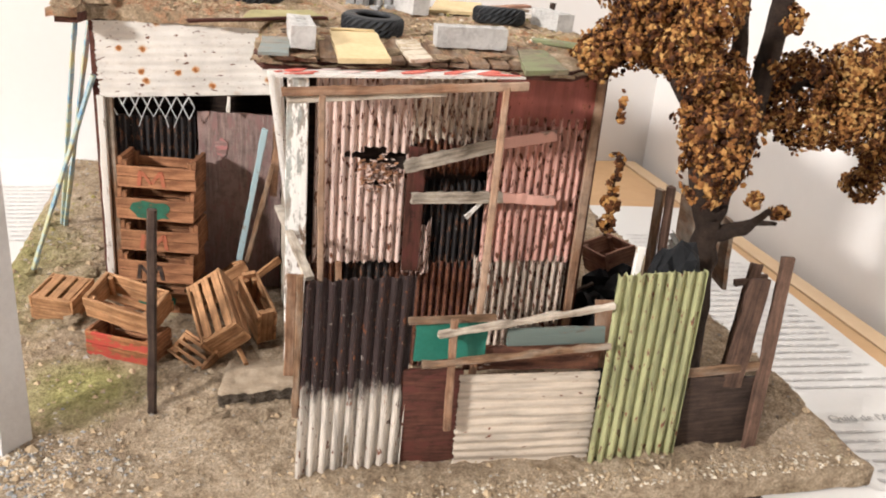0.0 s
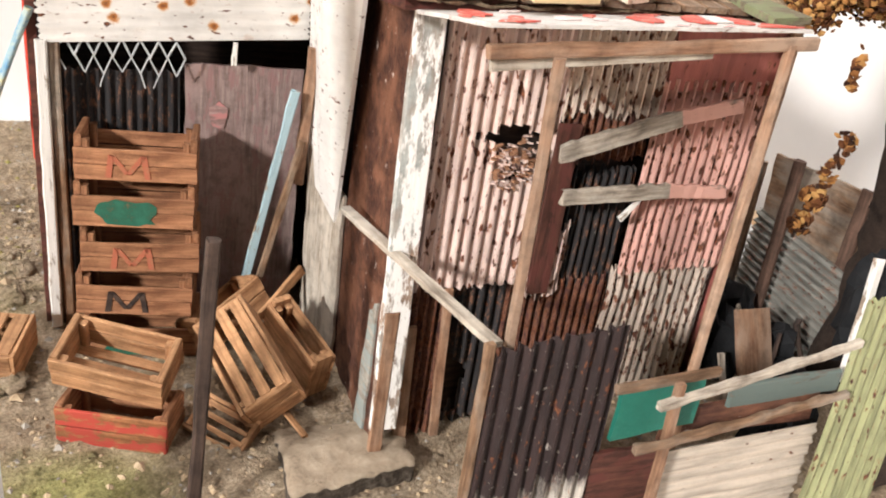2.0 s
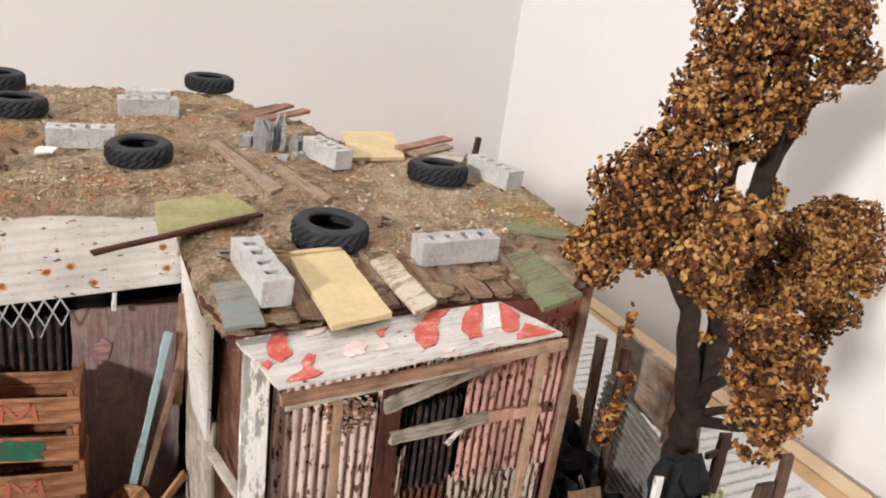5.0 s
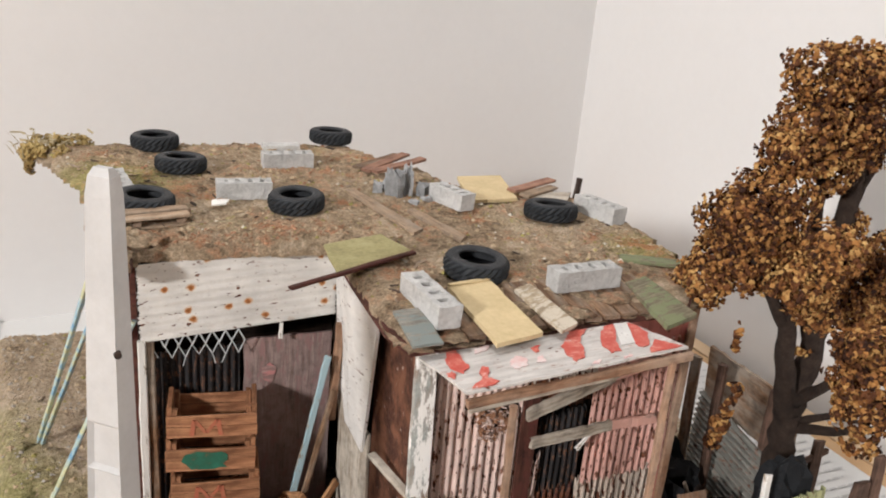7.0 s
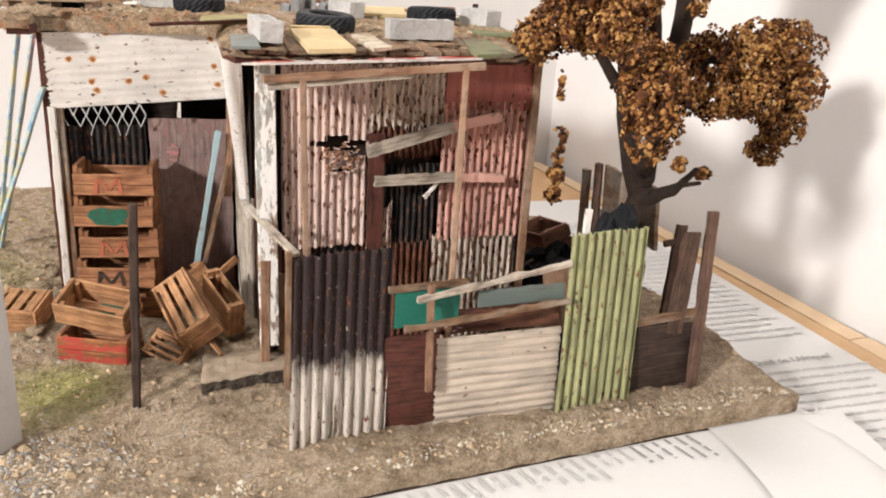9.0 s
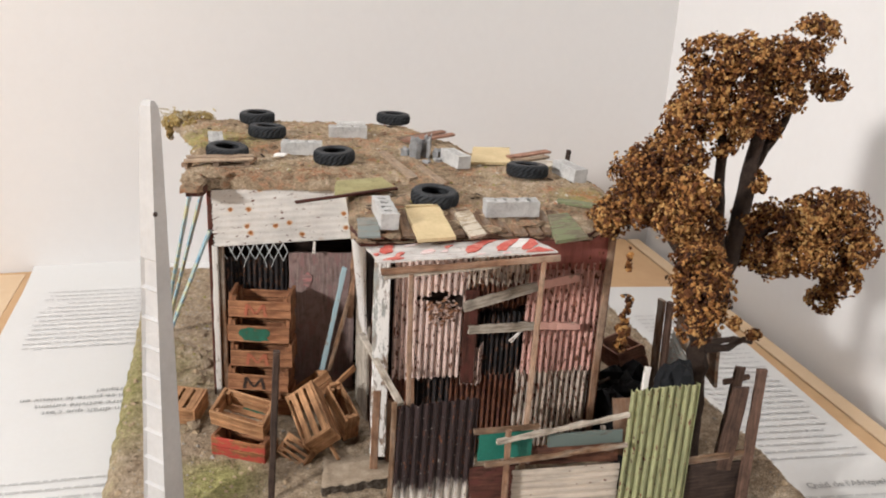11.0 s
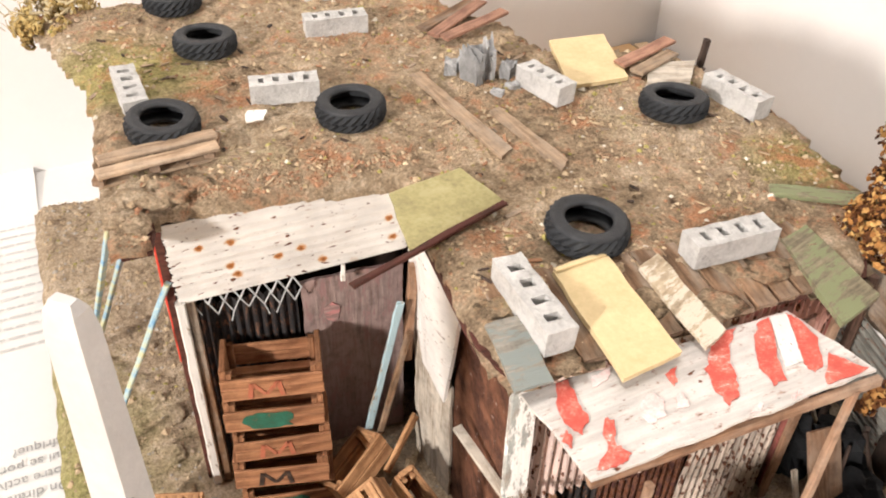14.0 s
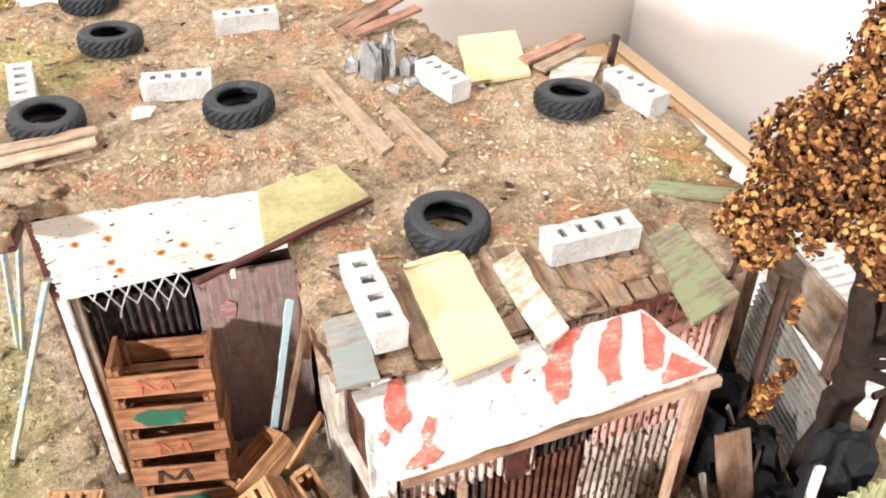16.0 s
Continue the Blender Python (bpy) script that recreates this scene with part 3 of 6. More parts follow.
front_sheet = curled_sheet("printed_sheet", [(-90, 0), (200, 20), (200, 185), (-95, 170)], "white printed page under the front of the model", z=TABLE_Z + 0.2, swell=front_swell)
for k in range(9):
    print_bars(front_sheet, (24 + k * 13, 166 + k * 1.7), (0.35, -1), (1, 0.1), 7 + 3 * (k % 3), 3, 4.2, 1.0, FAINT_INK if k < 7 else SOFT_INK, 80 + k, swell=front_swell)

# ---- the model's base: board and ground ----
BASE = [(-86, 156), (184, 187), (155, 466), (-118, 454)]
base_board = thing("base_board", "dark edged wooden board under the model's ground", "board", (30, 300, TABLE_Z))
bm = bmesh.new()
top = [bm.verts.new(P(x, y, -3.6)) for x, y in BASE]
low = [bm.verts.new(P(x, y, TABLE_Z + 0.9)) for x, y in BASE]
bm.faces.new(top)
bm.faces.new(list(reversed(low)))
for i in range(4):
    bm.faces.new((top[i], low[i], low[(i + 1) % 4], top[(i + 1) % 4]))
bmesh.ops.bevel(bm, geom=list(bm.edges), offset=0.0006, segments=2, affect="EDGES")
part("board", bm, DARK_WOOD_OR_SHADE, base_board)


def smooth01(t):
    t = max(0.0, min(1.0, t))
    return t * t * (3 - 2 * t)


def ground_z(x, y):
    """The height of the model's ground (mm)."""
    z = 4.0 + 5.5 * smooth01((y - 196) / 40) + 2.0 * smooth01((-20 - x) / 40) * smooth01((230 - y) / 40)
    z += 1.2 * noise.noise(Vector((x / 26, y / 26, 0))) + 1.1 * noise.noise(Vector((x / 9, y / 9, 3))) + 0.9 * noise.noise(Vector((x / 4, y / 4, 5)))
    z += 1.5 * math.exp(-((x - 1) / 17) ** 4 - ((y - 212) / 9) ** 2)
    g = edge_gap(x, y, BASE)
    return 2.0 + (z - 2.0) * smooth01((g + 1) / 7)


bm = bmesh.new()
cells = {}
def ground_vert(i, j):
    if (i, j) not in cells:
        s, t = i / 124, j / 136
        a = Vector(BASE[0]).lerp(Vector(BASE[1]), s)
        b = Vector(BASE[3]).lerp(Vector(BASE[2]), s)
        p = a.lerp(b, t)
        jag = 0.9 * noise.noise(Vector((p.x / 3, p.y / 3, 8)))
        rim_j = 1.2 * noise.noise(Vector((p.x / 8, p.y / 8, 1))) if i in (0, 124) or j in (0, 136) else 0
        cells[(i, j)] = bm.verts.new(P(p.x + rim_j, p.y + rim_j, ground_z(p.x, p.y) + 0.9 * jag))
    return cells[(i, j)]
for i in range(124):
    for j in range(136):
        bm.faces.new((ground_vert(i, j), ground_vert(i + 1, j), ground_vert(i + 1, j + 1), ground_vert(i, j + 1)))
rim_edges = [e for e in bm.edges if e.is_boundary]
geo = bmesh.ops.extrude_edge_only(bm, edges=rim_edges)
for v in geo["geom"]:
    if isinstance(v, bmesh.types.BMVert):
        v.co.z = -3.8 * MM
tagged(part("ground", bm, EARTH, smooth=True), "dry brown earth with green patches on the model's base", "ground", kind="structure")


# ---- the shack ----
def fy(x):
    """Where the front wall runs (mm)."""
    return 229 + 0.09 * (x - 9)


shack = thing("shack", "patched tin and board shack with an earth covered flat roof", "shack", (20, 300, 9))
ROOF = [(-66, 271), (-58.5, 272), (-57, 285), (-3, 283), (-3, 260), (-3, 226), (0, 213), (60, 221), (84, 220), (101, 240), (105, 262), (107, 285), (101, 312), (96, 330), (60, 338), (54, 360), (42, 378), (35, 400), (-84, 406), (-90, 396), (-72, 348), (-69, 303)]
bm = bmesh.new()
verts = {}
def roof_z(x, y):
    z = 112 + 0.9 * noise.noise(Vector((x / 14, y / 14, 5))) + 1.0 * noise.noise(Vector((x / 4.5, y / 4.5, 7))) + 0.9 * abs(noise.noise(Vector((x / 2.2, y / 2.2, 2))))
    z += 1.3 * abs(noise.noise(Vector((x / 8, y / 8, 23)))) * smooth01((20 - x) / 30)
    z += 2.4 * max(0.0, noise.noise(Vector((x / 4, y / 4, 29)))) * math.exp(-((x + 50) ** 2 / 500 + (y - 290) ** 2 / 90))
    return z - 2.2 * smooth01((5 - edge_gap(x, y, ROOF)) / 5) - 1.6 * smooth01((238 - y) / 14)
def roof_vert(i, j):
    if (i, j) not in verts:
        x, y = -94 + i * 1.7, 208 + j * 1.7
        jx, jy = 1.1 * noise.noise(Vector((x / 3, y / 3, 11))), 1.1 * noise.noise(Vector((x / 3, y / 3, 13)))
        verts[(i, j)] = bm.verts.new(P(x + jx, y + jy, roof_z(x, y)))
    return verts[(i, j)]
for i in range(120):
    for j in range(120):
        x, y = -94 + (i + 0.5) * 1.7, 208 + (j + 0.5) * 1.7
        k = 2.5 * noise.noise(Vector((x / 5, y / 5, 17)))
        if inside(x, y, ROOF) and edge_gap(x, y, ROOF) > max(0, k * 0.5):
            bm.faces.new((roof_vert(i, j), roof_vert(i + 1, j), roof_vert(i + 1, j + 1), roof_vert(i, j + 1)))
geo = bmesh.ops.extrude_edge_only(bm, edges=[e for e in bm.edges if e.is_boundary])
for v in geo["geom"]:
    if isinstance(v, bmesh.types.BMVert):
        low_lip = 0.0018 if v.co.x < 0 and 0.279 < v.co.y < 0.29 else 0.0
        v.co.z = 0.1085 - low_lip + 0.0005 * noise.noise(v.co * 400)
part("roof_earth", bm, ROOF_EARTH, shack, "brown earth and grit spread over the roof", smooth=True)
bm = bmesh.new()
deck = [(-65, 273), (-58.5, 273.5), (-57, 287.2), (-1, 289), (-2, 260), (-2, 226), (1, 215), (60, 222), (84, 222), (100, 241), (105, 285), (95, 329), (59, 336), (34, 398), (-83, 404), (-70, 346)]
top = [bm.verts.new(P(x, y, 109.3)) for x, y in deck]
low = [bm.verts.new(P(x, y, 106.6)) for x, y in deck]
bm.faces.new(top)
bm.faces.new(list(reversed(low)))
for i in range(len(deck)):
    j = (i + 1) % len(deck)
    bm.faces.new((top[i], low[i], low[j], top[j]))
part("roof_deck", bm, MAROON_BOARD, shack, "dark red boarded roof deck")

# walls that are seen edge on, and dark backing behind the openings
for a, b, mat in (((-57, 288), (-57, 392), MAROON_BOARD), ((-57, 392), (34, 392), OLD_WOOD), ((34, 392), (57, 334), OLD_WOOD), ((57, 334), (98, 326), OLD_WOOD), ((98, 326), (99, 240), MAROON_BOARD)):
    slab("wall_panel", a, b, 2, 8, 108, mat, "", parent=shack)
# near-black inner panels added so that the recess looks deeply shaded
slab("wall_panel", (-56, 318), (9, 318), 1.5, 8, 108, DARK_WOOD_OR_SHADE, "", parent=shack)
slab("wall_panel", (9.5, 318), (9.5, 258), 1.5, 8, 108, DARK_WOOD_OR_SHADE, "", parent=shack)

# left side of the porch: brown board, white panel, grey board
slab("side_board", (8.6, 264), (8.4, 227.5), 1.5, 9, 107, BROWN_SIDE, "brown stained side board with peeling paint", parent=shack)
bm = bmesh.new()
WP = [(1.0, 287, 108.5), (-2.2, 260, 109.5), (3.6, 248.5, 102), (4.9, 257, 74), (6.3, 266.5, 46.5), (4.6, 276, 50), (3.2, 284, 52), (2.2, 286, 82)]
face = [bm.verts.new(P(*p)) for p in WP]
back = [bm.verts.new(P(p[0] + 0.9, p[1], p[2])) for p in WP]
bm.faces.new(face)
bm.faces.new(list(reversed(back)))
for k in range(len(WP)):
    q = (k + 1) % len(WP)
    bm.faces.new((face[q], face[k], back[k], back[q]))
bmesh.ops.triangulate(bm, faces=list(bm.faces))
part("white_panel", bm, PANEL_TIN, shack, "white painted tin panel with rust spots")
quad_board("side_board", [(3.0, 283, 60), (3.6, 283, 9), (7.4, 262, 9), (7.6, 264, 54)], 0.8, GREY_WOOD, shack, "weathered grey board", 4, 0.5)
board("corner_post", (9.8, 225.4, 17), (9.6, 227.4, 106.8), 6.0, 1.6, POST_WOOD, shack, "white painted corner board with flaking paint", up=(0, -1, 0))
board("corner_post", (8.2, 224.6, 8), (8.9, 225.6, 46), 3.0, 1.4, BEAM_WOOD, shack, up=(0, -1, 0))

quad_board("side_board", [(7.7, 239, 9), (7.9, 233, 9), (7.9, 231.5, 44), (7.7, 236, 40)], 0.8, PALE_TEAL, shack, "pale teal board with peeling paint", 5, 0.5)
# awning over the recess
corrugated("awning_sheet", (2.0, 288.2, 84.6), (-0.3, -1.6, 25), (-58.4, -2.4, -3.5), 9, 0.07, WHITE_TIN, shack, "white painted ribbed tin awning with rust spots", 9, torn=0.5, rows=30)

# front wall sheets
def front_sheet_at(name, x0, x1, z0, z1, waves, mat, label, seed, back=0.0, **kw):
    w = x1 - x0
    return corrugated(name, (x0, fy(x0) + back, z0), (w, w * 0.09, 0), (0, 0, z1 - z0), waves, 0.9, mat, shack, label, seed, **kw)
front_sheet_at("front_sheet", 14.5, 42, 47.5, 106, 11, PALE_TIN, "pale pink corrugated sheet, rusted through", 21, holes=((0.62, 0.57, 0.26, 0.035), (0.85, 0.54, 0.14, 0.05), (0.66, 0.44, 0.14, 0.018)), rows=36, torn=0.45)
front_sheet_at("front_sheet", 42, 67.5, 85, 106, 11, CREAM_TIN, "cream corrugated sheet with a rusty torn edge", 22, 0.7, torn=1.4)
front_sheet_at("front_sheet", 44, 66, 75.5, 86, 11, RUST_TIN, "rusty corrugated strip with a ragged edge", 28, 1.3, torn=1.6)
front_sheet_at("front_sheet", 47, 66, 45, 72, 9, DARK_TIN, "dark corrugated sheet", 23, 2.4, torn=1.5)
front_sheet_at("front_sheet", 41.5, 50, 44, 60, 4, PALE_TIN, "rusted scrap of corrugated sheet", 29, 0.2, torn=2.0, holes=((0.3, 0.8, 0.3, 0.2),))
front_sheet_at("front_sheet", 66, 96.5, 47, 93, 12, PINK_TIN, "pink corrugated sheet with rust marks", 24, torn=0.5)
front_sheet_at("front_sheet", 64.5, 95.5, 10, 48.5, 13, CREAM_TIN, "cream corrugated sheet with rust marks", 25, 0.9)
front_sheet_at("front_sheet", 38, 65, 10, 46.5, 12, RUST_TIN, "dark red rusty corrugated sheet", 26, 1.8)
front_sheet_at("front_sheet", 13, 24, 10, 49, 5, RUST_TIN, "dark rusty corrugated sheet", 27, 0.8)
front_sheet_at("front_sheet", 24, 39, 11, 48, 6, DARK_TIN, "dark corrugated sheet", 30, 2.4, holes=((0.2, 0.3, 0.3, 0.2),))
# near-black backing added behind the sheets: shade of the holes as colour
slab("wall_panel", (12, 236), (96, 243), 1.5, 9, 107, DARK_WOOD_OR_SHADE, "", parent=shack)
board("stud", (24, fy(24) - 0.2, 10), (22.3, fy(22) - 0.4, 48), 2.0, 1.2, BEAM_WOOD, shack, up=(0, -1, 0))
board("stud", (15.2, fy(15) - 0.8, 9), (14.2, fy(15) - 0.8, 40), 3.2, 1.2, BEAM_WOOD, shack, up=(0, -1, 0))
board("door_board", (44.0, fy(44) - 0.4, 45), (44.2, fy(44) - 0.4, 84), 5.2, 1.0, MAROON_BOARD, shack, up=(0, -1, 0))
quad_board("upper_panel", [(67, fy(67) - 0.2, 91), (97, fy(97) - 0.2, 90), (97.5, fy(97) - 0.2, 108), (66, fy(66) - 0.2, 108)], 0.8, MAROON_TIN, shack, "dark red painted upper panel", 31)
slab("side_sheet", (98, 238), (100.5, 262), -1.0, 10, 107, MAROON_TIN, "dark red painted side panel", parent=shack)
board("corner_post", (97.2, fy(97) - 0.6, 10), (97.6, fy(97) - 0.8, 107), 2.6, 1.6, BEAM_WOOD, shack, up=(0, -1, 0))
board("door_plank", (40.8, 226.6, 79.4), (68.0, 229.4, 86.4), 4.0, 1.3, GREY_WOOD, shack, "weathered grey plank nailed across", up=(0, -1, 0), rough=0.4, ends=2.4, steps=16)
board("door_plank", (42.6, 226.8, 69.8), (70, 229.7, 70.0), 3.4, 1.3, GREY_WOOD, shack, "weathered grey plank nailed across", up=(0, -1, 0), rough=0.4, ends=2.4, steps=16)
board("painted_plank", (66.4, 229.3, 86.2), (84.8, 231.0, 89.4), 3.5, 1.1, PINK_WOOD, shack, "plank end painted over in the wall's faded red", up=(0, -1, 0), rough=0.4, ends=2.0, steps=10)
board("painted_plank", (68.6, 229.6, 70.0), (86.6, 231.4, 68.9), 3.1, 1.1, PINK_WOOD, shack, "plank end painted over in the wall's faded red", up=(0, -1, 0), rough=0.4, ends=2.0, steps=10)
board("splinter", (59.6, 229.6, 63.2), (63.8, 230.2, 68), 1.4, 0.8, WHITE_WOOD, shack, up=(0, -1, 0))
# porch canopy: painted sign board, beam and posts
quad_board("sign_board", [(2.6, 214, 107.0), (5.4, 191.5, 110.0), (65.2, 197.5, 111.6), (61.5, 218, 109.0)], 0.6, SIGN_TIN, shack, "white sign board with faded red lettering used as canopy", 41, 0.4)
SIGN = [Vector(p) for p in ((2.6, 214, 107.0), (61.5, 218, 109.0), (65.2, 197.5, 111.6), (5.4, 191.5, 110.0))]
def sign_patch(uv, name="painted_shape", mat=None):
    """A flat painted shape on the sign; uv: left to right, back to front."""
    bm = bmesh.new()
    ring = []
    edge = random.Random(int(uv[0][0] * 1000))
    soft = []
    for (u0, v0), (u1, v1) in zip(uv, uv[1:] + uv[:1]):
        for k in range(4):
            j = 0.0 if name == "white_patch" else 0.006
            soft.append((u0 + (u1 - u0) * k / 4 + edge.uniform(-j, j), v0 + (v1 - v0) * k / 4 + edge.uniform(-j, j) * 2.5))
    for u, v in soft:
        p = SIGN[0].lerp(SIGN[1], u).lerp(SIGN[3].lerp(SIGN[2], u), v)
        ring.append(bm.verts.new(P(p.x, p.y, p.z + 0.35)))
    f = bm.faces.new(ring)
    geo = bmesh.ops.extrude_face_region(bm, geom=[f])
    for v in geo["geom"]:
        if isinstance(v, bmesh.types.BMVert):
            v.co.z -= 0.25 * MM
    bmesh.ops.triangulate(bm, faces=list(bm.faces))
    part(name, bm, mat or SIGN_RED, bpy.data.objects["sign_board"], "faded red painted shape")
for shape in (
        [(0.11, 0.02), (0.16, 0.02), (0.13, 0.29), (0.12, 0.46), (0.07, 0.59), (0.05, 0.49), (0.06, 0.29)],
        [(0.01, 0.54), (0.04, 0.51), (0.03, 0.63), (0.01, 0.67)],
        [(0.03, 0.95), (0.09, 0.82), (0.16, 0.51), (0.18, 0.56), (0.13, 0.80), (0.15, 0.91), (0.12, 0.96), (0.07, 0.97)],
        [(0.44, 0.30), (0.49, 0.24), (0.45, 0.39), (0.42, 0.44)],
        [(0.69, 0.02), (0.78, 0.02), (0.68, 0.26), (0.61, 0.56), (0.57, 0.74), (0.51, 0.81), (0.52, 0.60), (0.56, 0.38), (0.63, 0.19)],
        [(0.86, 0.05), (0.92, 0.02), (0.81, 0.44), (0.73, 0.77), (0.68, 0.78), (0.71, 0.54), (0.76, 0.33)],
        [(0.985, 0.04), (0.99, 0.15), (0.97, 0.44), (0.88, 0.74), (0.83, 0.82), (0.83, 0.72), (0.87, 0.52)],
        [(0.94, 0.66), (0.95, 0.78), (0.985, 0.97), (0.83, 0.98), (0.82, 0.95)]):
    sign_patch(shape)
for shape in (
        [(0.29, 0.51), (0.34, 0.43), (0.36, 0.53), (0.32, 0.69), (0.27, 0.73), (0.26, 0.67)],
        [(0.55, 0.93), (0.60, 0.90), (0.58, 0.97), (0.54, 0.97)],
        [(0.70, 0.95), (0.74, 0.91), (0.73, 0.97), (0.68, 0.98)],
        [(0.23, 0.06), (0.30, 0.02), (0.27, 0.15), (0.21, 0.18)],
        [(0.37, 0.66), (0.41, 0.52), (0.43, 0.54), (0.40, 0.70)]):
    sign_patch(shape, mat=SIGN_PINK)
sign_patch([(0.92, 0.02), (0.98, 0.05), (0.84, 0.65), (0.77, 0.65)], "white_patch", PANEL_TIN)
board("canopy_batten", (8, 195.4, 103.4), (46, 196.8, 106.8), 1.5, 0.9, GREY_WOOD, shack, "grey green batten under the beam", up=(0, -1, 0.1))
board("canopy_beam", (7, 194.6, 105.6), (65.5, 197.4, 109.4), 2.1, 1.5, BEAM_WOOD, shack, up=(0, -1, 0.1))
board("porch_post", (17.6, 190.5, 4), (16.0, 191.0, 106), 1.7, 1.5, BEAM_WOOD, shack, up=(0, -1, 0))
board("porch_post", (58.4, 193.5, 4), (60.4, 197.0, 109), 1.8, 1.5, BEAM_WOOD, shack, up=(0, -1, 0))
# recess: door panel, dark sheet, wire and frame
quad_board("door_panel", [(2.5, 293, 10), (2.5, 293, 76), (-26, 291, 76.5), (-26, 291, 10)], 1.0, PINK_DOOR, shack, "dull maroon door board with a pink stain", 51)
bm = bmesh.new()
ring = []
for k in range(22):
    a = 2 * math.pi * k / 22
    q = 1 + 0.45 * noise.noise(Vector((math.cos(a) * 1.6, math.sin(a) * 1.6, 3)))
    ring.append(bm.verts.new(P(-18.2 + 2.3 * q * math.cos(a), 291.3, 64.4 + 3.0 * q * math.sin(a))))
geo = bmesh.ops.extrude_face_region(bm, geom=[bm.faces.new(ring)])
for v in geo["geom"]:
    if isinstance(v, bmesh.types.BMVert):
        v.co.y += 0.35 * MM
part("pink_stain", bm, PINK_STAIN, bpy.data.objects["door_panel"], "pink paint stain")
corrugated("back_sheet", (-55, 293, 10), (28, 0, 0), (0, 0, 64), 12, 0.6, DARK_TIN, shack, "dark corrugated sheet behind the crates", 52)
board("frame_post", (-56.5, 287.5, 10), (-56.2, 287, 82), 2.6, 2, WHITE_WOOD, shack, up=(0, -1, 0))
board("frame_post", (-53.5, 288.5, 10), (-53.8, 288.5, 82), 2.4, 2, OLD_WOOD, shack, up=(0, -1, 0))
board("frame_post", (0.4, 283, 50), (2.2, 282.5, 84.5), 2.6, 2.0, BEAM_WOOD, shack, up=(0, -1, 0))


board("red_board", (-59.3, 301, 50), (-59.3, 299, 106), 5.5, 1.0, RED_WOOD, shack, "faded red board on the side wall", up=(-1, 0, 0))
# wire netting under the awning
bm = bmesh.new()
def wire(a, b, r=0.16):
    m, ln = frame_along(P(*a), P(*b), (0, 1, 0.1))
    geo = bmesh.ops.create_cone(bm, cap_ends=True, segments=5, radius1=r * MM, radius2=r * MM, depth=ln)
    bmesh.ops.transform(bm, verts=geo["verts"], matrix=m @ Matrix.Translation((ln / 2, 0, 0)) @ pose(0, 0, 0, 0, 90, 0))
wr = random.Random(5)
for k in range(7):
    x = -53.5 + k * 3.9
    top, mid, low = [(x + dx, 287.5 + wr.uniform(-0.4, 0.3), z + wr.uniform(-0.4, 0.4)) for dx, z in ((1.95, 82.4), (0.0, 78.6), (1.95, 74.6))]
    mid_r = (x + 3.9, 287.4, 78.6 + wr.uniform(-0.4, 0.4))
    for p in (mid, mid_r):
        wire(top, p, 0.27)
        if k > 1 or wr.random() < 0.5:
            wire(p, low, 0.2)
    if k in (2, 4, 5):
        wire(low, (low[0] + wr.uniform(-1.2, 1.2), 287.2, 71.5), 0.17)
part("wire_netting", bm, WIRE, shack, "torn strip of pale wire netting")
board("stub", (-15.2, 288.6, 77.6), (-15.0, 288.6, 82.5), 1.2, 1.0, WHITE_WOOD, shack, up=(0, -1, 0))

# worn step slab: a smooth trodden top with a broken dark front face
step = bmesh.new()
bmesh.ops.create_grid(step, x_segments=44, y_segments=32, size=0.5)
for v in step.verts:
    u, w = v.co.x + 0.5, v.co.y + 0.5
    x, y = -11.5 + 27.5 * u + 0.6 * w, 213.0 + 5.5 * u + (24 - 5.5 * u) * w
    edge = max(0.0, 1 - min(u * 14, (1 - u) * 14, w * 24)) ** 2
    wob = noise.noise(Vector((x / 2.4, y / 2.4, 4)))
    z = 12.2 - 0.7 * edge + 0.35 * noise.noise(Vector((x / 4, y / 4, 9))) + 0.25 * wob - 2.4 * smooth01((w - 0.55) / 0.45)
    v.co = P(x + 0.7 * wob * edge, y + 0.9 * wob * edge, z)
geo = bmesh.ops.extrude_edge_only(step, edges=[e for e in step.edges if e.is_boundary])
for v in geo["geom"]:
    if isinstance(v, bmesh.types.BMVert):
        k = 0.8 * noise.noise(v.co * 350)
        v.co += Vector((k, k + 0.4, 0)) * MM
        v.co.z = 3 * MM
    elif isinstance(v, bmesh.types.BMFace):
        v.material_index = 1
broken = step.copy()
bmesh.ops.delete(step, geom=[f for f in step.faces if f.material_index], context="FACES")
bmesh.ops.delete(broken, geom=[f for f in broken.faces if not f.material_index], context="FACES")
for f in broken.faces:
    f.material_index = 0
step_slab = thing("concrete_step", "", "step", (2, 225, 4))
part("tread", step, STEP_STONE, step_slab, smooth=True)
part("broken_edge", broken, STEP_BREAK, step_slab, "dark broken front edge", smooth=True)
tagged(step_slab, "worn earth covered step slab before the shack", "step")

# ---- loose boards and posts by the recess ----
def loose_board(name, a, b, w, t, mat, label, category="plank", up=(0, -1, 0), seed=None):
    ob = board(name, a, b, w, t, mat, None, "", up, seed)
    return tagged(ob, label, category)


loose_board("plank", (-11.6, 282, 24), (-2.2, 279, 75), 2.1, 1.1, BLUE_WOOD, "pale blue painted plank leaning in the doorway")
loose_board("plank", (-8.6, 279, 26), (0.4, 280.5, 62), 1.8, 1.4, OLD_WOOD, "brown weathered plank leaning in the doorway")
loose_board("diagonal_brace", (14.2, 189.5, 59.5), (3.8, 248, 57.5), 2.6, 1.2, GREY_WOOD, "weathered brace plank with flakes of red and blue paint", "brace", up=(0, -0.4, 1))
loose_board("black_post", (-30.3, 214.4, 4), (-27.4, 213.8, 69), 2.4, 2.2, DARK_WOOD_OR_SHADE, "dark charred wooden post standing in the ground", "post")


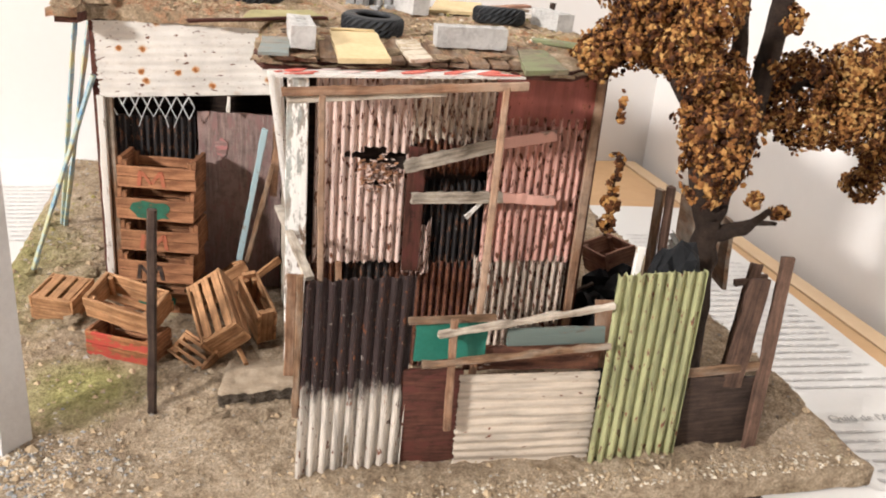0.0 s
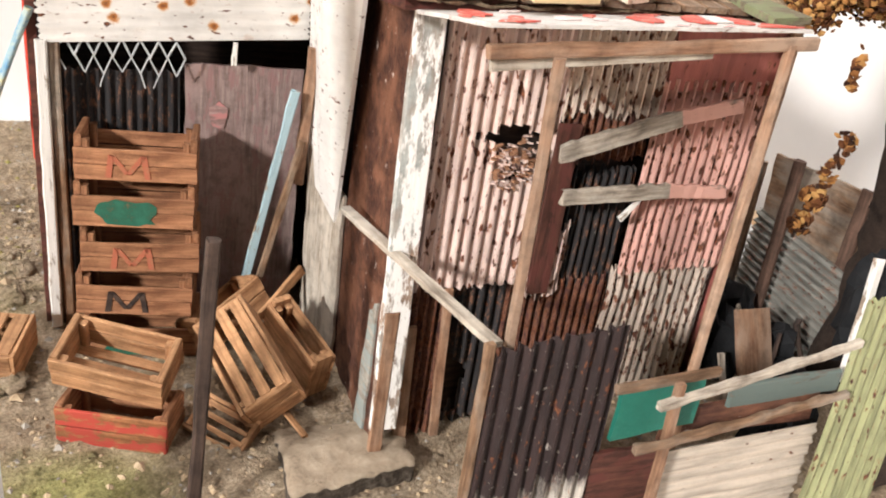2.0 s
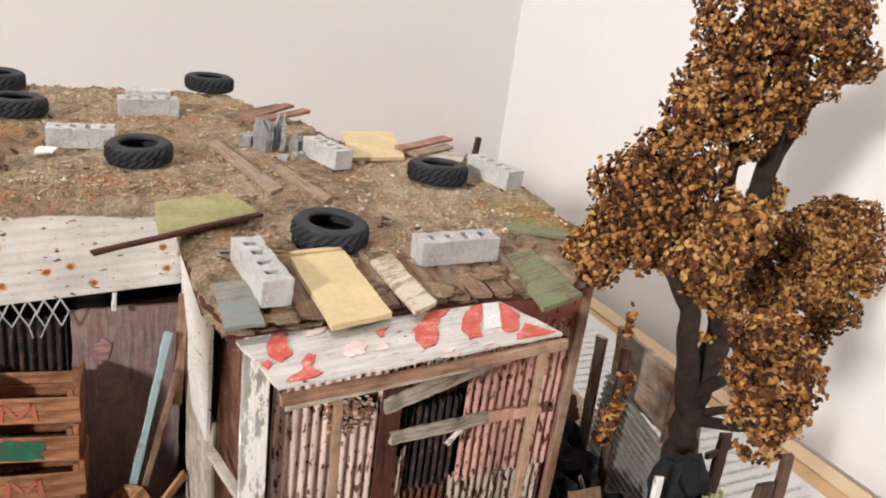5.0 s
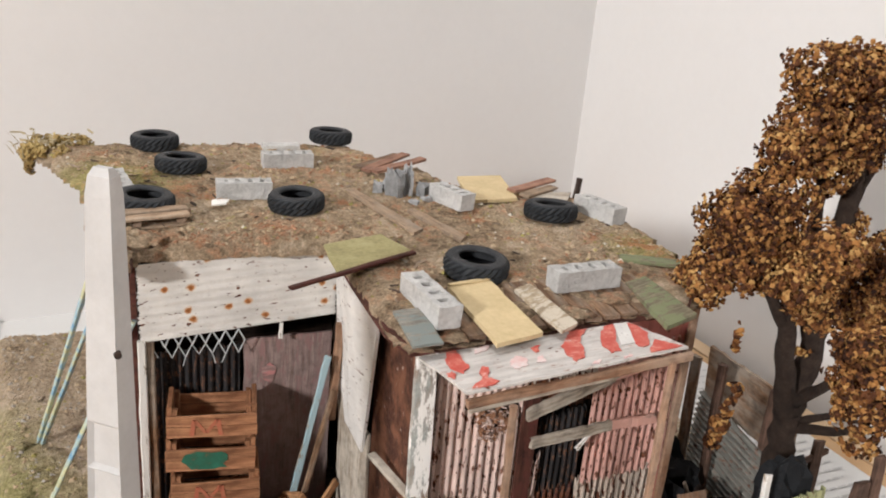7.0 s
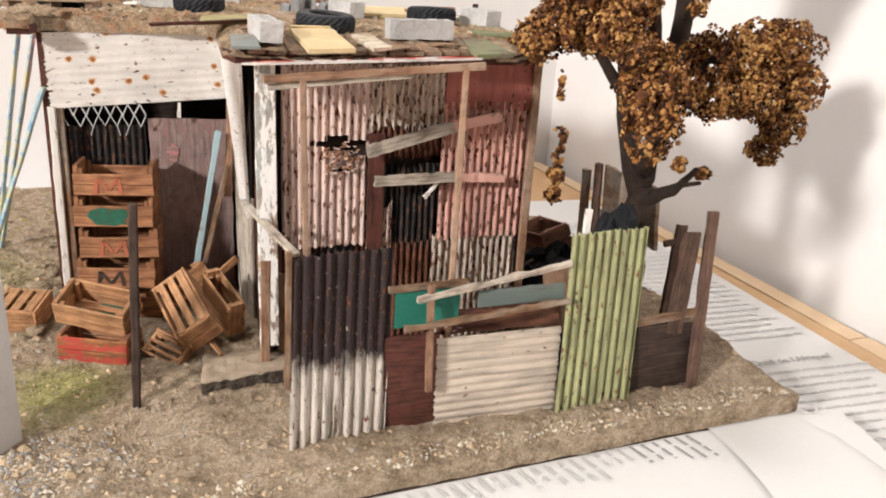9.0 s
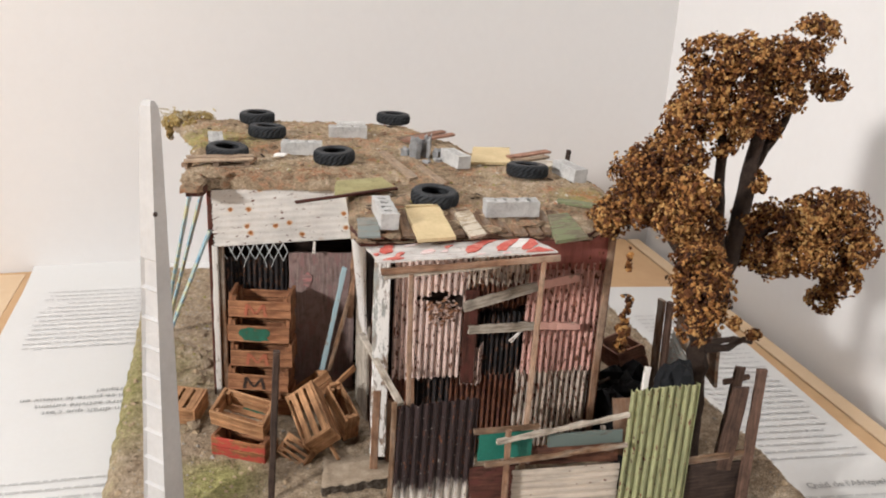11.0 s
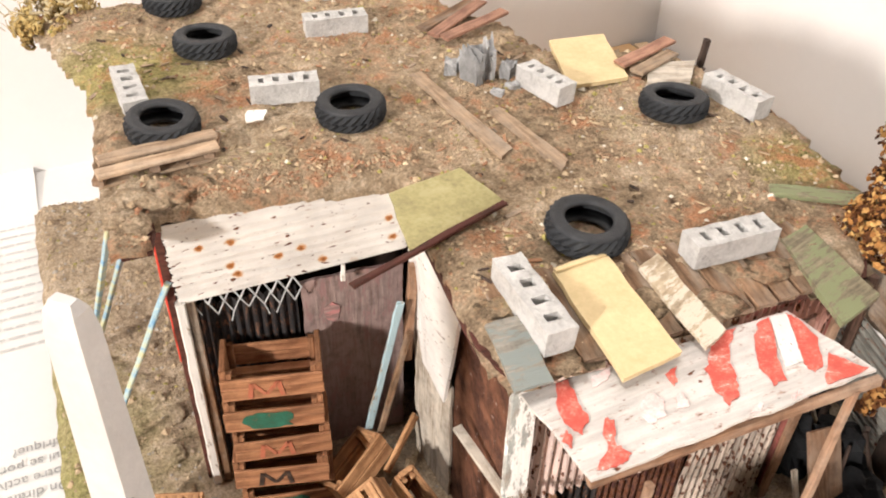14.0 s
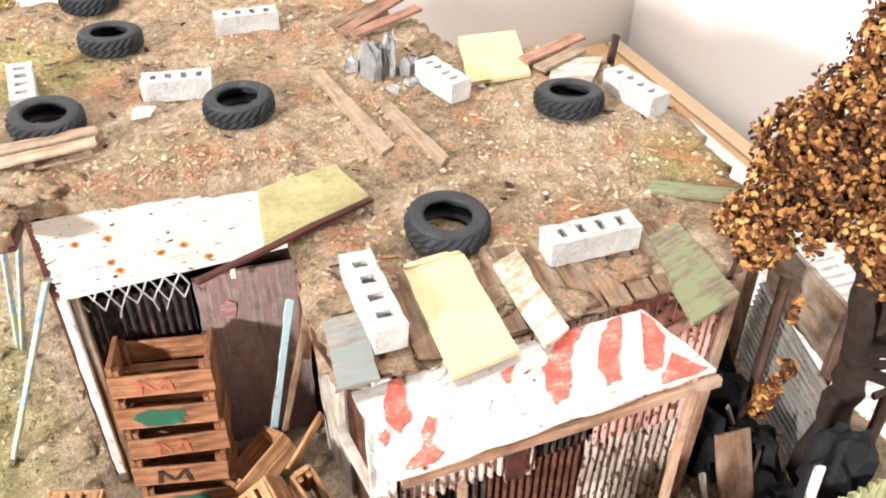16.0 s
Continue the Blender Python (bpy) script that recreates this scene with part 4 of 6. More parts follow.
# ---- crates ----
def crate(at, turn, mats, label, w=26, d=14, h=10.5, lying=(0, 0), letters=None, splash=None, group="wooden crates", side=0.72):
    """An open slatted crate standing on at (mm), turned by degrees, then tipped."""
    m = Matrix.Translation(P(*at)) @ pose(0, 0, 0, lying[0], lying[1], turn)
    ob = new("crate")
    ob.empty_display_size = 0.005
    ob.matrix_basis = m
    tagged(ob, label, "crate", group)
    mat = mats[0]
    def slat(name, x0, x1, y0, y1, z0, z1, mt=None):
        """A board that fills the given box of the crate's own space."""
        sx, sy, sz = x1 - x0, y1 - y0, z1 - z0
        seed = rng.randrange(10 ** 6)
        if sx >= sy and sx >= sz:
            if sz >= sy:
                wd, th = sz, sy
                loc = Matrix.Translation(P(x0, y1, (z0 + z1) / 2)) @ pose(0, 0, 0, 90, 0, 0)
            else:
                loc, wd, th = Matrix.Translation(P(x0, (y0 + y1) / 2, z0)), sy, sz
            ln = sx
        elif sy >= sz:
            if sz >= sx:
                loc = Matrix.Translation(P(x0, y0, (z0 + z1) / 2)) @ pose(0, 0, 0, 0, 0, 90) @ pose(0, 0, 0, 90, 0, 0)
                wd, th = sz, sx
            else:
                loc, wd, th = Matrix.Translation(P((x0 + x1) / 2, y0, z0)) @ pose(0, 0, 0, 0, 0, 90), sx, sz
            ln = sy
        else:
            loc = Matrix.Translation(P((x0 + x1) / 2, (y0 + y1) / 2, z0)) @ pose(0, 0, 0, 0, -90, 0) @ Matrix.Translation(P(0, 0, -sx / 2))
            wd, th, ln = sy, sx, sz
        bm = board_bm(ln * MM, wd * MM, th * MM, seed, 0.15, 4, 0.4)
        return part(name, bm, mt or mat, ob, "", m @ loc)
    t = 0.9
    front_mat = mats[1] if len(mats) > 1 else mat
    slat("side_board", -w / 2, w / 2, -d / 2, -d / 2 + t, 0.2, h * side * 0.51, front_mat)
    slat("side_board", -w / 2, w / 2, -d / 2, -d / 2 + t, h * side * 0.53, h * side, front_mat)
    slat("side_board", -w / 2, w / 2, d / 2 - t, d / 2, 0.2, h * side * 0.51)
    slat("side_board", -w / 2, w / 2, d / 2 - t, d / 2, h * side * 0.56, h * side)
    for s in (-1, 1):
        x = s * (w / 2 - 0.75)
        for z0, z1 in ((0.3, h * 0.48), (h * 0.5, h)):
            slat("end_board", x - 0.75, x + 0.75, -d / 2 + t, d / 2 - t, z0, z1)
        for y in (-1, 1):
            cx, cy = s * (w / 2 - 2.3), y * (d / 2 - 1.8)
            slat("corner_post", cx - 0.8, cx + 0.8, cy - 0.8, cy + 0.8, 0.3, h * 0.9)
    for k in range(3):
        y0 = -d / 2 + t + (d - 2 * t) * k / 3 + 0.25
        slat("bottom_slat", -w / 2 + t, w / 2 - t, y0, y0 + (d - 2 * t) / 3 - 1.3, 0.0, 0.7)
    if letters:
        x0, z0, lw, lh = letters
        bm = bmesh.new()
        for (u0, v0), (u1, v1) in (((0.0, 0), (0.1, 1)), ((0.1, 1), (0.5, 0.15)), ((0.5, 0.15), (0.9, 1)), ((0.9, 1), (1.0, 0))):
            ring = []
            for u, v, k in ((u0, v0, -0.5), (u0, v0, 0.5), (u1, v1, 0.5), (u1, v1, -0.5)):
                ring.append((x0 + lw * u + 1.3 * k, z0 + lh * v))
            near, far = [[bm.verts.new(P(x, y, z)) for x, z in ring] for y in (-d / 2 - 0.22, -d / 2 - 0.02)]
            bm.faces.new(near)
            bm.faces.new(list(reversed(far)))
            for i in range(4):
                j = (i + 1) % 4
                bm.faces.new((near[j], near[i], far[i], far[j]))
        part("painted_letter", bm, DARK_WOOD_OR_SHADE if "dark" in label else FADED_RED, ob, "", m)
    if splash:
        x0, x1, z0, z1 = splash
        bm = bmesh.new()
        r = random.Random(int(x0 * 10 + z0 * 3 + at[2]))
        ring = []
        for k in range(18):
            a = 2 * math.pi * k / 18
            q = 1 + r.uniform(-0.22, 0.12)
            c, s = math.cos(a), math.sin(a)
            c, s = math.copysign(abs(c) ** 0.6, c), math.copysign(abs(s) ** 0.6, s)
            ring.append(bm.verts.new(P((x0 + x1) / 2 + (x1 - x0) / 2 * c * q, -d / 2 - 0.2, (z0 + z1) / 2 + (z1 - z0) / 2 * s * q)))
        bm.faces.new(ring)
        geo = bmesh.ops.extrude_face_region(bm, geom=list(bm.faces))
        for v in geo["geom"]:
            if isinstance(v, bmesh.types.BMVert):
                v.co.y += 0.2 * MM
        part("paint_mark", bm, GREEN_PAINT, ob, "green paint mark", m)
    return ob


STACK_TURN = -8
for k in range(5):
    z = 9.5 + k * 10.9
    crate((-36.8 + (0.4, -0.6, 0.5, -0.3, 0.2)[k], 277.5 + k * 1.1, z), STACK_TURN + (1, -2, 1.5, -1, 0)[k], (CRATE_WOOD,),
          "brown slatted wooden crate in a stack" + (", green paint mark" if k in (0, 3) else ", red painted letter" if k in (2, 4) else ", dark painted letter"),
          letters=(-6.0, 1.0, 8.5, 5.4) if k in (1, 2, 4) else None, splash=(-8, 5, 0.8, 6.8) if k in (0, 3) else None)
crate((-42.2, 242.8, 9), -22, (CRATE_WOOD, CRATE_RED), "red painted slatted crate on the ground", 23, 12, 9, side=0.92)
crate((-42.3, 248.2, 20.4), -22, (CRATE_PALE,), "pale wooden crate lying on a red crate", 23, 13, 9, (19, 7), side=0.92)


def crate_axes(centre, along, up, label, w, d, h, mats=None):
    """A crate whose floor's middle is at centre, long side and open side pointing as given."""
    x = Vector(along).normalized()
    z = Vector(up)
    z = (z - x * z.dot(x)).normalized()
    y = z.cross(x)
    m = Matrix((x, y, z)).transposed().to_4x4()
    e = m.to_euler()
    return crate(centre, math.degrees(e.z), mats or (CRATE_PALE,), label, w, d, h, (math.degrees(e.x), math.degrees(e.y)), side=0.92)


crate_axes((-17.5, 246, 25), (8, -25, -8), (0.45, 0.5, -0.75), "pale wooden crate tipped over, floor slats upward", 27, 13, 10)
crate_axes((-3.6, 256, 14.0), (7, -16, -6), (0.1, -0.42, 0.9), "pale narrow crate standing among the others", 20, 6.4, 14)
crate_axes((-15.5, 273, 15), (8, 6, 3), (-0.35, 0.3, 0.9), "pale wooden crate tilted behind the others", 20, 11, 9)
crate_axes((-22, 237, 13), (10, -8, -3), (0.4, 0.4, -0.8), "pale broken crate under the tipped one", 14, 9, 4)
crate_axes((-69.5, 271, 18.6), (-4, -17, -2), (0, 0.12, -1), "pale slatted crate lying upside down", 16, 15, 9.5)
loose_board("plank", (-10, 268.5, 20.5), (2.4, 281.5, 26), 2.4, 1.4, CRATE_PALE, "pale splintered board among the crates")
loose_board("plank", (-5, 232, 11), (-9, 242, 12.5), 1.4, 0.8, CRATE_PALE, "thin pale slat on the ground", up=(0, 0, 1))


# ---- roof load ----
def tyre_ring(name, radius, width, prof, mat, lugs=(), closed=False, n=48):
    """A ring of a tyre from its profile (share of radius, share of width); lugs: profile points cut into tread blocks."""
    bm = bmesh.new()
    rings = []
    for i in range(n):
        a = 2 * math.pi * i / n
        ring = []
        for k, (r, z) in enumerate(prof):
            rr = r * (0.945 if k in lugs and (i + (k % 2)) % 2 else 1.0)
            ring.append(bm.verts.new((rr * radius * math.cos(a), rr * radius * math.sin(a), z * width)))
        rings.append(ring)
    last = len(prof) if closed else len(prof) - 1
    for i in range(n):
        a, b = rings[i], rings[(i + 1) % n]
        for k in range(last):
            bm.faces.new((a[k], b[k], b[(k + 1) % len(prof)], a[(k + 1) % len(prof)]))
    return mesh_of(name, bm, mat, not lugs)


TREAD = tyre_ring("tread", 0.0092, 0.0058, [(0.90, 0.08), (0.965, 0.14), (1.0, 0.3), (1.0, 0.49), (1.0, 0.51), (1.0, 0.7), (0.965, 0.86), (0.90, 0.92), (0.88, 0.7), (0.88, 0.3)], TREAD_RUBBER, (1, 2, 3, 4, 5, 6), True)
WALL_UP = tyre_ring("sidewall", 0.0092, 0.0058, [(0.905, 0.93), (0.84, 0.985), (0.74, 1.0), (0.70, 0.985), (0.66, 1.0), (0.60, 0.98), (0.55, 0.91), (0.57, 0.80), (0.62, 0.76), (0.88, 0.70)], RUBBER, (), True)
WALL_LOW = tyre_ring("sidewall", 0.0092, 0.0058, [(0.905, 0.07), (0.84, 0.015), (0.74, 0.0), (0.66, 0.0), (0.60, 0.02), (0.55, 0.09), (0.57, 0.20), (0.62, 0.24), (0.88, 0.30)], RUBBER, (), True)
for x, y, dx, dy in ((30, 247, 3, 2), (-6.5, 310, -2, 1), (76, 290.5, 5, 3), (-53, 314, -4, -2), (-38.5, 359, -3, 1), (-45.5, 393, 0, 0), (26.5, 400, 2, -2)):
    tyre = thing("tyre", "worn black rubber tyre lying on the roof", "tyre", (x, y, 112.6), "tyres on the roof")
    pose_of = Matrix.Translation(P(x, y, 112.6)) @ pose(0, 0, 0, dx, dy, rng.uniform(0, 360))
    for name, me in (("tread", TREAD), ("sidewall", WALL_UP), ("sidewall", WALL_LOW)):
        part(name, me, RUBBER, tyre, "", pose_of)


def hollow_block_mesh(w=21, d=7.0, h=6.4, holes=4, seed=0):
    """A hollow concrete block with open cells in its upper face and worn arrises."""
    r = random.Random(seed)
    bm = bmesh.new()
    wall = 2.7
    xs = [-w / 2]
    cell = (w - wall * (holes + 1)) / holes
    for k in range(holes):
        xs += [xs[-1] + wall, xs[-1] + wall + cell]
    xs.append(w / 2)
    ys = [-d / 2, -d / 2 + 1.9, d / 2 - 1.6, d / 2]
    nx, ny = len(xs), len(ys)
    def jit(x, y, z, rim):
        q = 0.18 if rim else 0.05
        return P(x + r.uniform(-q, q), y + r.uniform(-q, q), z + r.uniform(-q, q))
    up = [[bm.verts.new(jit(x, y, h, True)) for y in ys] for x in xs]
    dn = [[bm.verts.new(jit(x, y, 0, True)) for y in ys] for x in xs]
    def hole(i, j):
        return j == 1 and i % 2 == 1
    fl = {}
    for i in range(nx - 1):
        for j in range(ny - 1):
            bm.faces.new((dn[i][j], dn[i][j + 1], dn[i + 1][j + 1], dn[i + 1][j]))
            if not hole(i, j):
                bm.faces.new((up[i][j], up[i + 1][j], up[i + 1][j + 1], up[i][j + 1]))
            else:
                q = [up[i][j], up[i + 1][j], up[i + 1][j + 1], up[i][j + 1]]
                c = sum((v.co for v in q), Vector()) / 4
                lows = [bm.verts.new(c + (v.co - c) * 0.85 - Vector((0, 0, h * 0.8 * MM))) for v in q]
                for k in range(4):
                    bm.faces.new((q[k], lows[k], lows[(k + 1) % 4], q[(k + 1) % 4]))
                bm.faces.new(lows)
    for i in range(nx - 1):
        bm.faces.new((dn[i][0], dn[i + 1][0], up[i + 1][0], up[i][0]))
        bm.faces.new((dn[i + 1][-1], dn[i][-1], up[i][-1], up[i + 1][-1]))
    for j in range(ny - 1):
        bm.faces.new((dn[0][j + 1], dn[0][j], up[0][j], up[0][j + 1]))
        bm.faces.new((dn[-1][j], dn[-1][j + 1], up[-1][j + 1], up[-1][j]))
    return mesh_of("concrete_block", bm, CONCRETE)


BLOCK = hollow_block_mesh(seed=1)
for x, y, a, w, z in ((10, 228.5, -85, 1.15, 112), (57, 234.5, 3, 1.0, 112.5), (95.0, 290.5, -75, 0.95, 112.5), (47.5, 310, -70, 0.85, 112.5), (-21, 325, -4, 0.9, 112.5), (1, 364, 0, 0.95, 112.0), (-60, 334, -82, 1.1, 112.0)):
    tagged(part("concrete_block", BLOCK, CONCRETE, None, "", Matrix.Translation(P(x, y, z)) @ pose(0, 0, 0, 0, 0, a) @ Matrix.Diagonal((w * 0.95, 0.9, 0.9, 1))), "grey hollow concrete block weighing down the roof", "block", "blocks on the roof")


def roof_sheet(name, corners, thick, mat, label, seed, category="board"):
    return tagged(quad_board(name, corners, thick, mat, None, "", seed, 0.3), label, category)


roof_sheet("yellow_board", [(19.8, 208.5, 111.6), (33.2, 211.5, 111.8), (30.6, 239, 114.6), (17.8, 236.5, 114.6)], 1.3, YELLOW_BOARD, "yellow flat board on the roof edge", 61)
board("lip", (18.2, 236.2, 114.6), (30.2, 238.4, 114.6), 1.2, 0.6, YELLOW_BOARD, bpy.data.objects["yellow_board"], up=(0, 0, 1))
roof_sheet("plank", [(38, 211, 112.0), (44, 214, 112.2), (42, 237, 113.4), (36, 234, 113.4)], 1.0, CREAM_WOOD, "cream coloured plank on the roof edge", 62, "plank")
roof_sheet("mossy_board", [(-7.5, 251.5, 113.9), (17, 262, 114.6), (12, 277, 114.8), (-6.5, 272, 114.2)], 0.9, MOSS_BOARD, "moss green board with a dark edge on the roof", 63)
loose_board("lath", (-21.2, 244.3, 113), (17, 261, 114.2), 1.6, 1.0, MAROON_BOARD, "long dark lath along the mossy board", "lath", up=(0, 0, 1))
roof_sheet("plank", [(14, 328, 113.5), (24, 281, 113.4), (28, 284, 113.4), (18, 329, 113.5)], 1.0, TAN_WOOD, "pale brown plank lying on the roof", 64, "plank")
roof_sheet("plank", [(29, 303, 113.6), (36, 272, 113.6), (39, 275, 113.6), (32, 304, 113.6)], 1.2, TAN_WOOD, "pale brown plank lying on the roof", 65, "plank")
loose_board("plank", (79, 251, 112.5), (101, 240, 112.5), 4.5, 1.5, GREEN_WOOD, "green stained plank on the roof edge", up=(0, 0, 1))
roof_sheet("green_board", [(68, 210, 111.0), (81, 215, 111.0), (79.5, 238, 112.6), (71, 235, 112.6)], 1.4, GREEN_WOOD, "green stained board at the roof corner", 66)
roof_sheet("yellow_board", [(54, 309, 114.0), (73, 310, 114.0), (78, 336, 115), (60, 336, 115)], 1.2, YELLOW_BOARD, "yellow flat board at the back of the roof", 67)
for k, (a, b) in enumerate((((73, 316, 114.5), (94, 325, 115.5)), ((76, 311, 114), (92, 319, 114.5)))):
    loose_board("plank", a, b, 4.5, 1.0, TAN_WOOD if k else RED_BROWN, "reddish brown plank at the back of the roof", up=(0, 0, 1))
for k, (a, b) in enumerate((((28, 350, 113.5), (50, 368, 115)), ((30, 346, 114), (53, 356, 116)), ((26, 356, 113), (48, 372, 113.6)))):
    loose_board("plank", a, b, 4.0, 1.1, (RED_BROWN, RED_BROWN, OLD_WOOD)[k], "reddish brown plank in a heap at the roof's back", up=(0, 0, 1))
pallet = thing("pallet", "weathered tan wooden pallet under a tyre at the roof's edge", "pallet", (-54, 301, 112))
for dy, z in ((0, 115.2), (5.5, 115.4), (0.3, 112.3)):
    board("slat", (-68, 294.5 + dy, z), (-41, 300.5 + dy, z - 0.2), 4.2 if dy != 0.3 else 3.0, 0.9, TAN_WOOD, pallet, up=(0, 0, 1))
for u in (0.04, 0.5, 0.96):
    x, y = -68 + 27 * u, 294.5 + 6 * u
    board("block", (x - 1.2, y - 1.2, 113.2), (x + 1.2, y + 7, 113.2), 2.6, 2.0, OLD_WOOD, pallet, up=(0, 0, 1))
roof_sheet("pale_board", [(0, 211, 111.6), (7.5, 211.5, 111.6), (8, 228, 113.2), (0, 227, 113.2)], 0.8, PALE_TEAL, "pale grey green board at the roof corner", 68)
roof_sheet("pale_board", [(72, 300, 113.6), (84, 297, 113.6), (97, 314, 114.2), (84, 316, 114.2)], 0.9, GREY_WOOD, "pale grey board at the back of the roof", 70)
roof_sheet("white_chip", [(-33, 312, 114.4), (-28.5, 312, 114.6), (-27, 316, 114.8), (-32, 317, 114.6)], 0.5, WHITE_WOOD, "small white chip on the roof earth", 77, "chip")
# boards of the porch roof between the loose ones
for k in range(13):
    x = 6.5 + k * 5.7
    board("roof_board", (x, 213.5 + 0.11 * x, 109.2), (x - 1, 240, 111.6), 5.0, 1.2, OLD_WOOD, shack, up=(0, 0, 1), seed=900 + k)

for k, (x, y, r) in enumerate(((12, 216, 3), (34, 226, 4), (47, 222, 4.5), (63, 228, 4), (5, 232, 3.5))):
    bm = bmesh.new()
    bmesh.ops.create_icosphere(bm, subdivisions=3, radius=1.0)
    for v in bm.verts:
        n = v.co.normalized()
        q = 1 + 0.5 * noise.noise(n * 1.6 + Vector((k * 3.1, 0, 0))) + 0.35 * noise.noise(n * 5 + Vector((0, k, 0)))
        v.co = P(x + n.x * r * q * 1.3, y + n.y * r * q, 110.2 + 0.1 * (y - 213) * 0.9 + n.z * q * 0.55)
    tagged(part("earth_clod", bm, ROOF_EARTH, smooth=True), "brown earth spilt over the porch roof boards", "earth", "earth clods on the porch roof")

for k, (x, y, r) in enumerate(((-62, 288, 2.6), (-57, 286.5, 3.2), (-52, 288, 3.0), (-47, 289.5, 2.6), (-55, 291, 2.4), (-64, 281, 2.6), (-61, 277, 2.2))):
    bm = bmesh.new()
    bmesh.ops.create_icosphere(bm, subdivisions=3, radius=1.0)
    for v in bm.verts:
        n = v.co.normalized()
        q = 1 + 0.5 * noise.noise(n * 1.6 + Vector((k * 2.3, 4, 0))) + 0.4 * noise.noise(n * 5 + Vector((0, k, 3)))
        v.co = P(x + n.x * r * q * 1.4, y + n.y * r * q, roof_z(x, y) + 0.2 + n.z * q * 1.7)
    tagged(part("earth_clod", bm, ROOF_EARTH, smooth=True), "tan earth clod at the roof's front corner", "earth", "earth clods at the roof corner")

# ---- front fence ----
fence = thing("fence", "patched yard fence of tin sheets, sticks and boards", "fence", (80, 190, 4))
corrugated("tin_sheet", (11.5, 184.5, 3.5), (28.5, 5.5, 0), (1.5, 3, 56.5), 9, 0.75, TWO_TONE, fence, "corrugated sheet, dark above and white below", 71, torn=0.7, holes=((0.46, 0.12, 0.013, 0.15),), rows=24)
corrugated("tin_sheet", (94.5, 189, 3.5), (27.5, 4.5, 0), (1.0, 3.5, 58), 9, 0.8, GREEN_TIN, fence, "light green corrugated sheet", 72, torn=0.6)
corrugated("tin_sheet", (95, 192.3, 2.5), (0, 0.5, 29.5), (-40, -2.4, 0), 11, 0.32, FENCE_TIN, fence, "cream corrugated sheet laid sideways", 73, torn=0.4)
quad_board("fence_board", [(39.5, 191, 2), (56, 191.5, 2), (56, 191.5, 33), (39.5, 191, 33)], 1.0, MAROON_BOARD, fence, "dark red board", 74)
quad_board("green_panel", [(42, 190.8, 36), (61.5, 192.5, 36.5), (61.5, 192.5, 47.2), (42, 190.8, 47.2)], 1.0, GREEN_PLASTIC, fence, "bright green panel", 75)
board("fence_rail", (67, 191.5, 43.5), (94, 192, 44.5), 5.2, 1.2, TEAL_WOOD, fence, "grey teal board", up=(0, -1, 0))
board("fence_rail", (40, 190.6, 48.4), (63, 192.2, 49), 2.2, 1.2, OLD_WOOD, fence, up=(0, -1, 0))
board("stick", (47, 187.5, 46), (95, 191, 53.5), 1.7, 1.5, GREY_WOOD, fence, "crooked grey stick", up=(0, -1, 0), rough=0.6, steps=14)
board("stick", (43.5, 186, 38), (95, 190, 42), 1.8, 1.5, OLD_WOOD, fence, "crooked brown stick", up=(0, -1, 0), rough=0.6, steps=14)
board("stake", (52, 187.8, 17), (51.4, 188.5, 50), 2.0, 1.6, BEAM_WOOD, fence, up=(0, -1, 0))
quad_board("fence_board", [(124, 197, 3), (151, 200, 3), (150, 200, 26), (124, 196.5, 28)], 1.2, DARK_WOOD_OR_SHADE, fence, "dark brown board", 76)
board("fence_rail", (122, 197.5, 29), (147, 200, 30.5), 3.0, 1.2, OLD_WOOD, fence, up=(0, -1, 0))
board("picket", (147.3, 197.4, 3), (149.0, 203.5, 64), 4.0, 1.8, PICKET_WOOD, fence, up=(0, -1, 0))
board("picket", (138.5, 199.5, 24), (140.5, 200.5, 58), 6.2, 1.6, PICKET_WOOD, fence, up=(0, -1, 0), rough=0.6)
board("picket", (151, 226, 5), (157.6, 233, 49.6), 4.5, 1.8, PICKET_WOOD, fence, up=(0, -1, 0))
board("cross_piece", (150.5, 231.4, 43), (162, 232.4, 45), 2.4, 1.4, PICKET_WOOD, fence, up=(0, -1, 0))
quad_board("rusty_board", [(56, 194.2, 31.5), (95, 195.2, 31.5), (95, 195.2, 40), (56, 194.2, 38.5)], 1.0, BROWN_SIDE, fence, "rusty brown board", 78)
board("stake", (11.2, 186.4, 22), (11.9, 187.8, 62), 1.8, 1.4, OLD_WOOD, fence, "worn brown stake", up=(0, -1, 0))
board("stake", (100.4, 196, 40), (103.6, 201, 66.6), 2.2, 1.6, WHITE_WOOD, fence, "worn white stake", up=(0, -1, 0))

# ---- white concrete pole ----
pole = thing("concrete_pole", "white concrete power pole with recessed panels", "pole", (-65, 194, 6))
A, B = Vector((-0.778, 0.629)), Vector((0.629, 0.778))
levels = [5 + 10.3 * k for k in range(11)] + [128, 152, 155.5, 157]
bm = bmesh.new()
rings = []
for z in levels:
    t = (z - 6) / 149.5
    wa, wb = 11.0 - 5.8 * t, 8.8 - 5.3 * t
    c = Vector((-64.6 + 2.6 * t, 193.3 + 5.2 * t)) + A * wa / 2 + B * wb / 2
    if z > 155:
        wa, wb = wa - 0.7, wb - 0.7
    if z > 156:
        wa, wb = wa - 1.4, wb - 1.4
    rings.append([bm.verts.new(P(*(c + A * wa / 2 * i + B * wb / 2 * j), z)) for i, j in ((1, -1), (-1, -1), (-1, 1), (1, 1))])
cells_left = []
for n, (a, b) in enumerate(zip(rings, rings[1:])):
    for k in range(4):
        f = bm.faces.new((a[k], a[(k + 1) % 4], b[(k + 1) % 4], b[k]))
        if k == 0 and n < 10:
            cells_left.append(f)
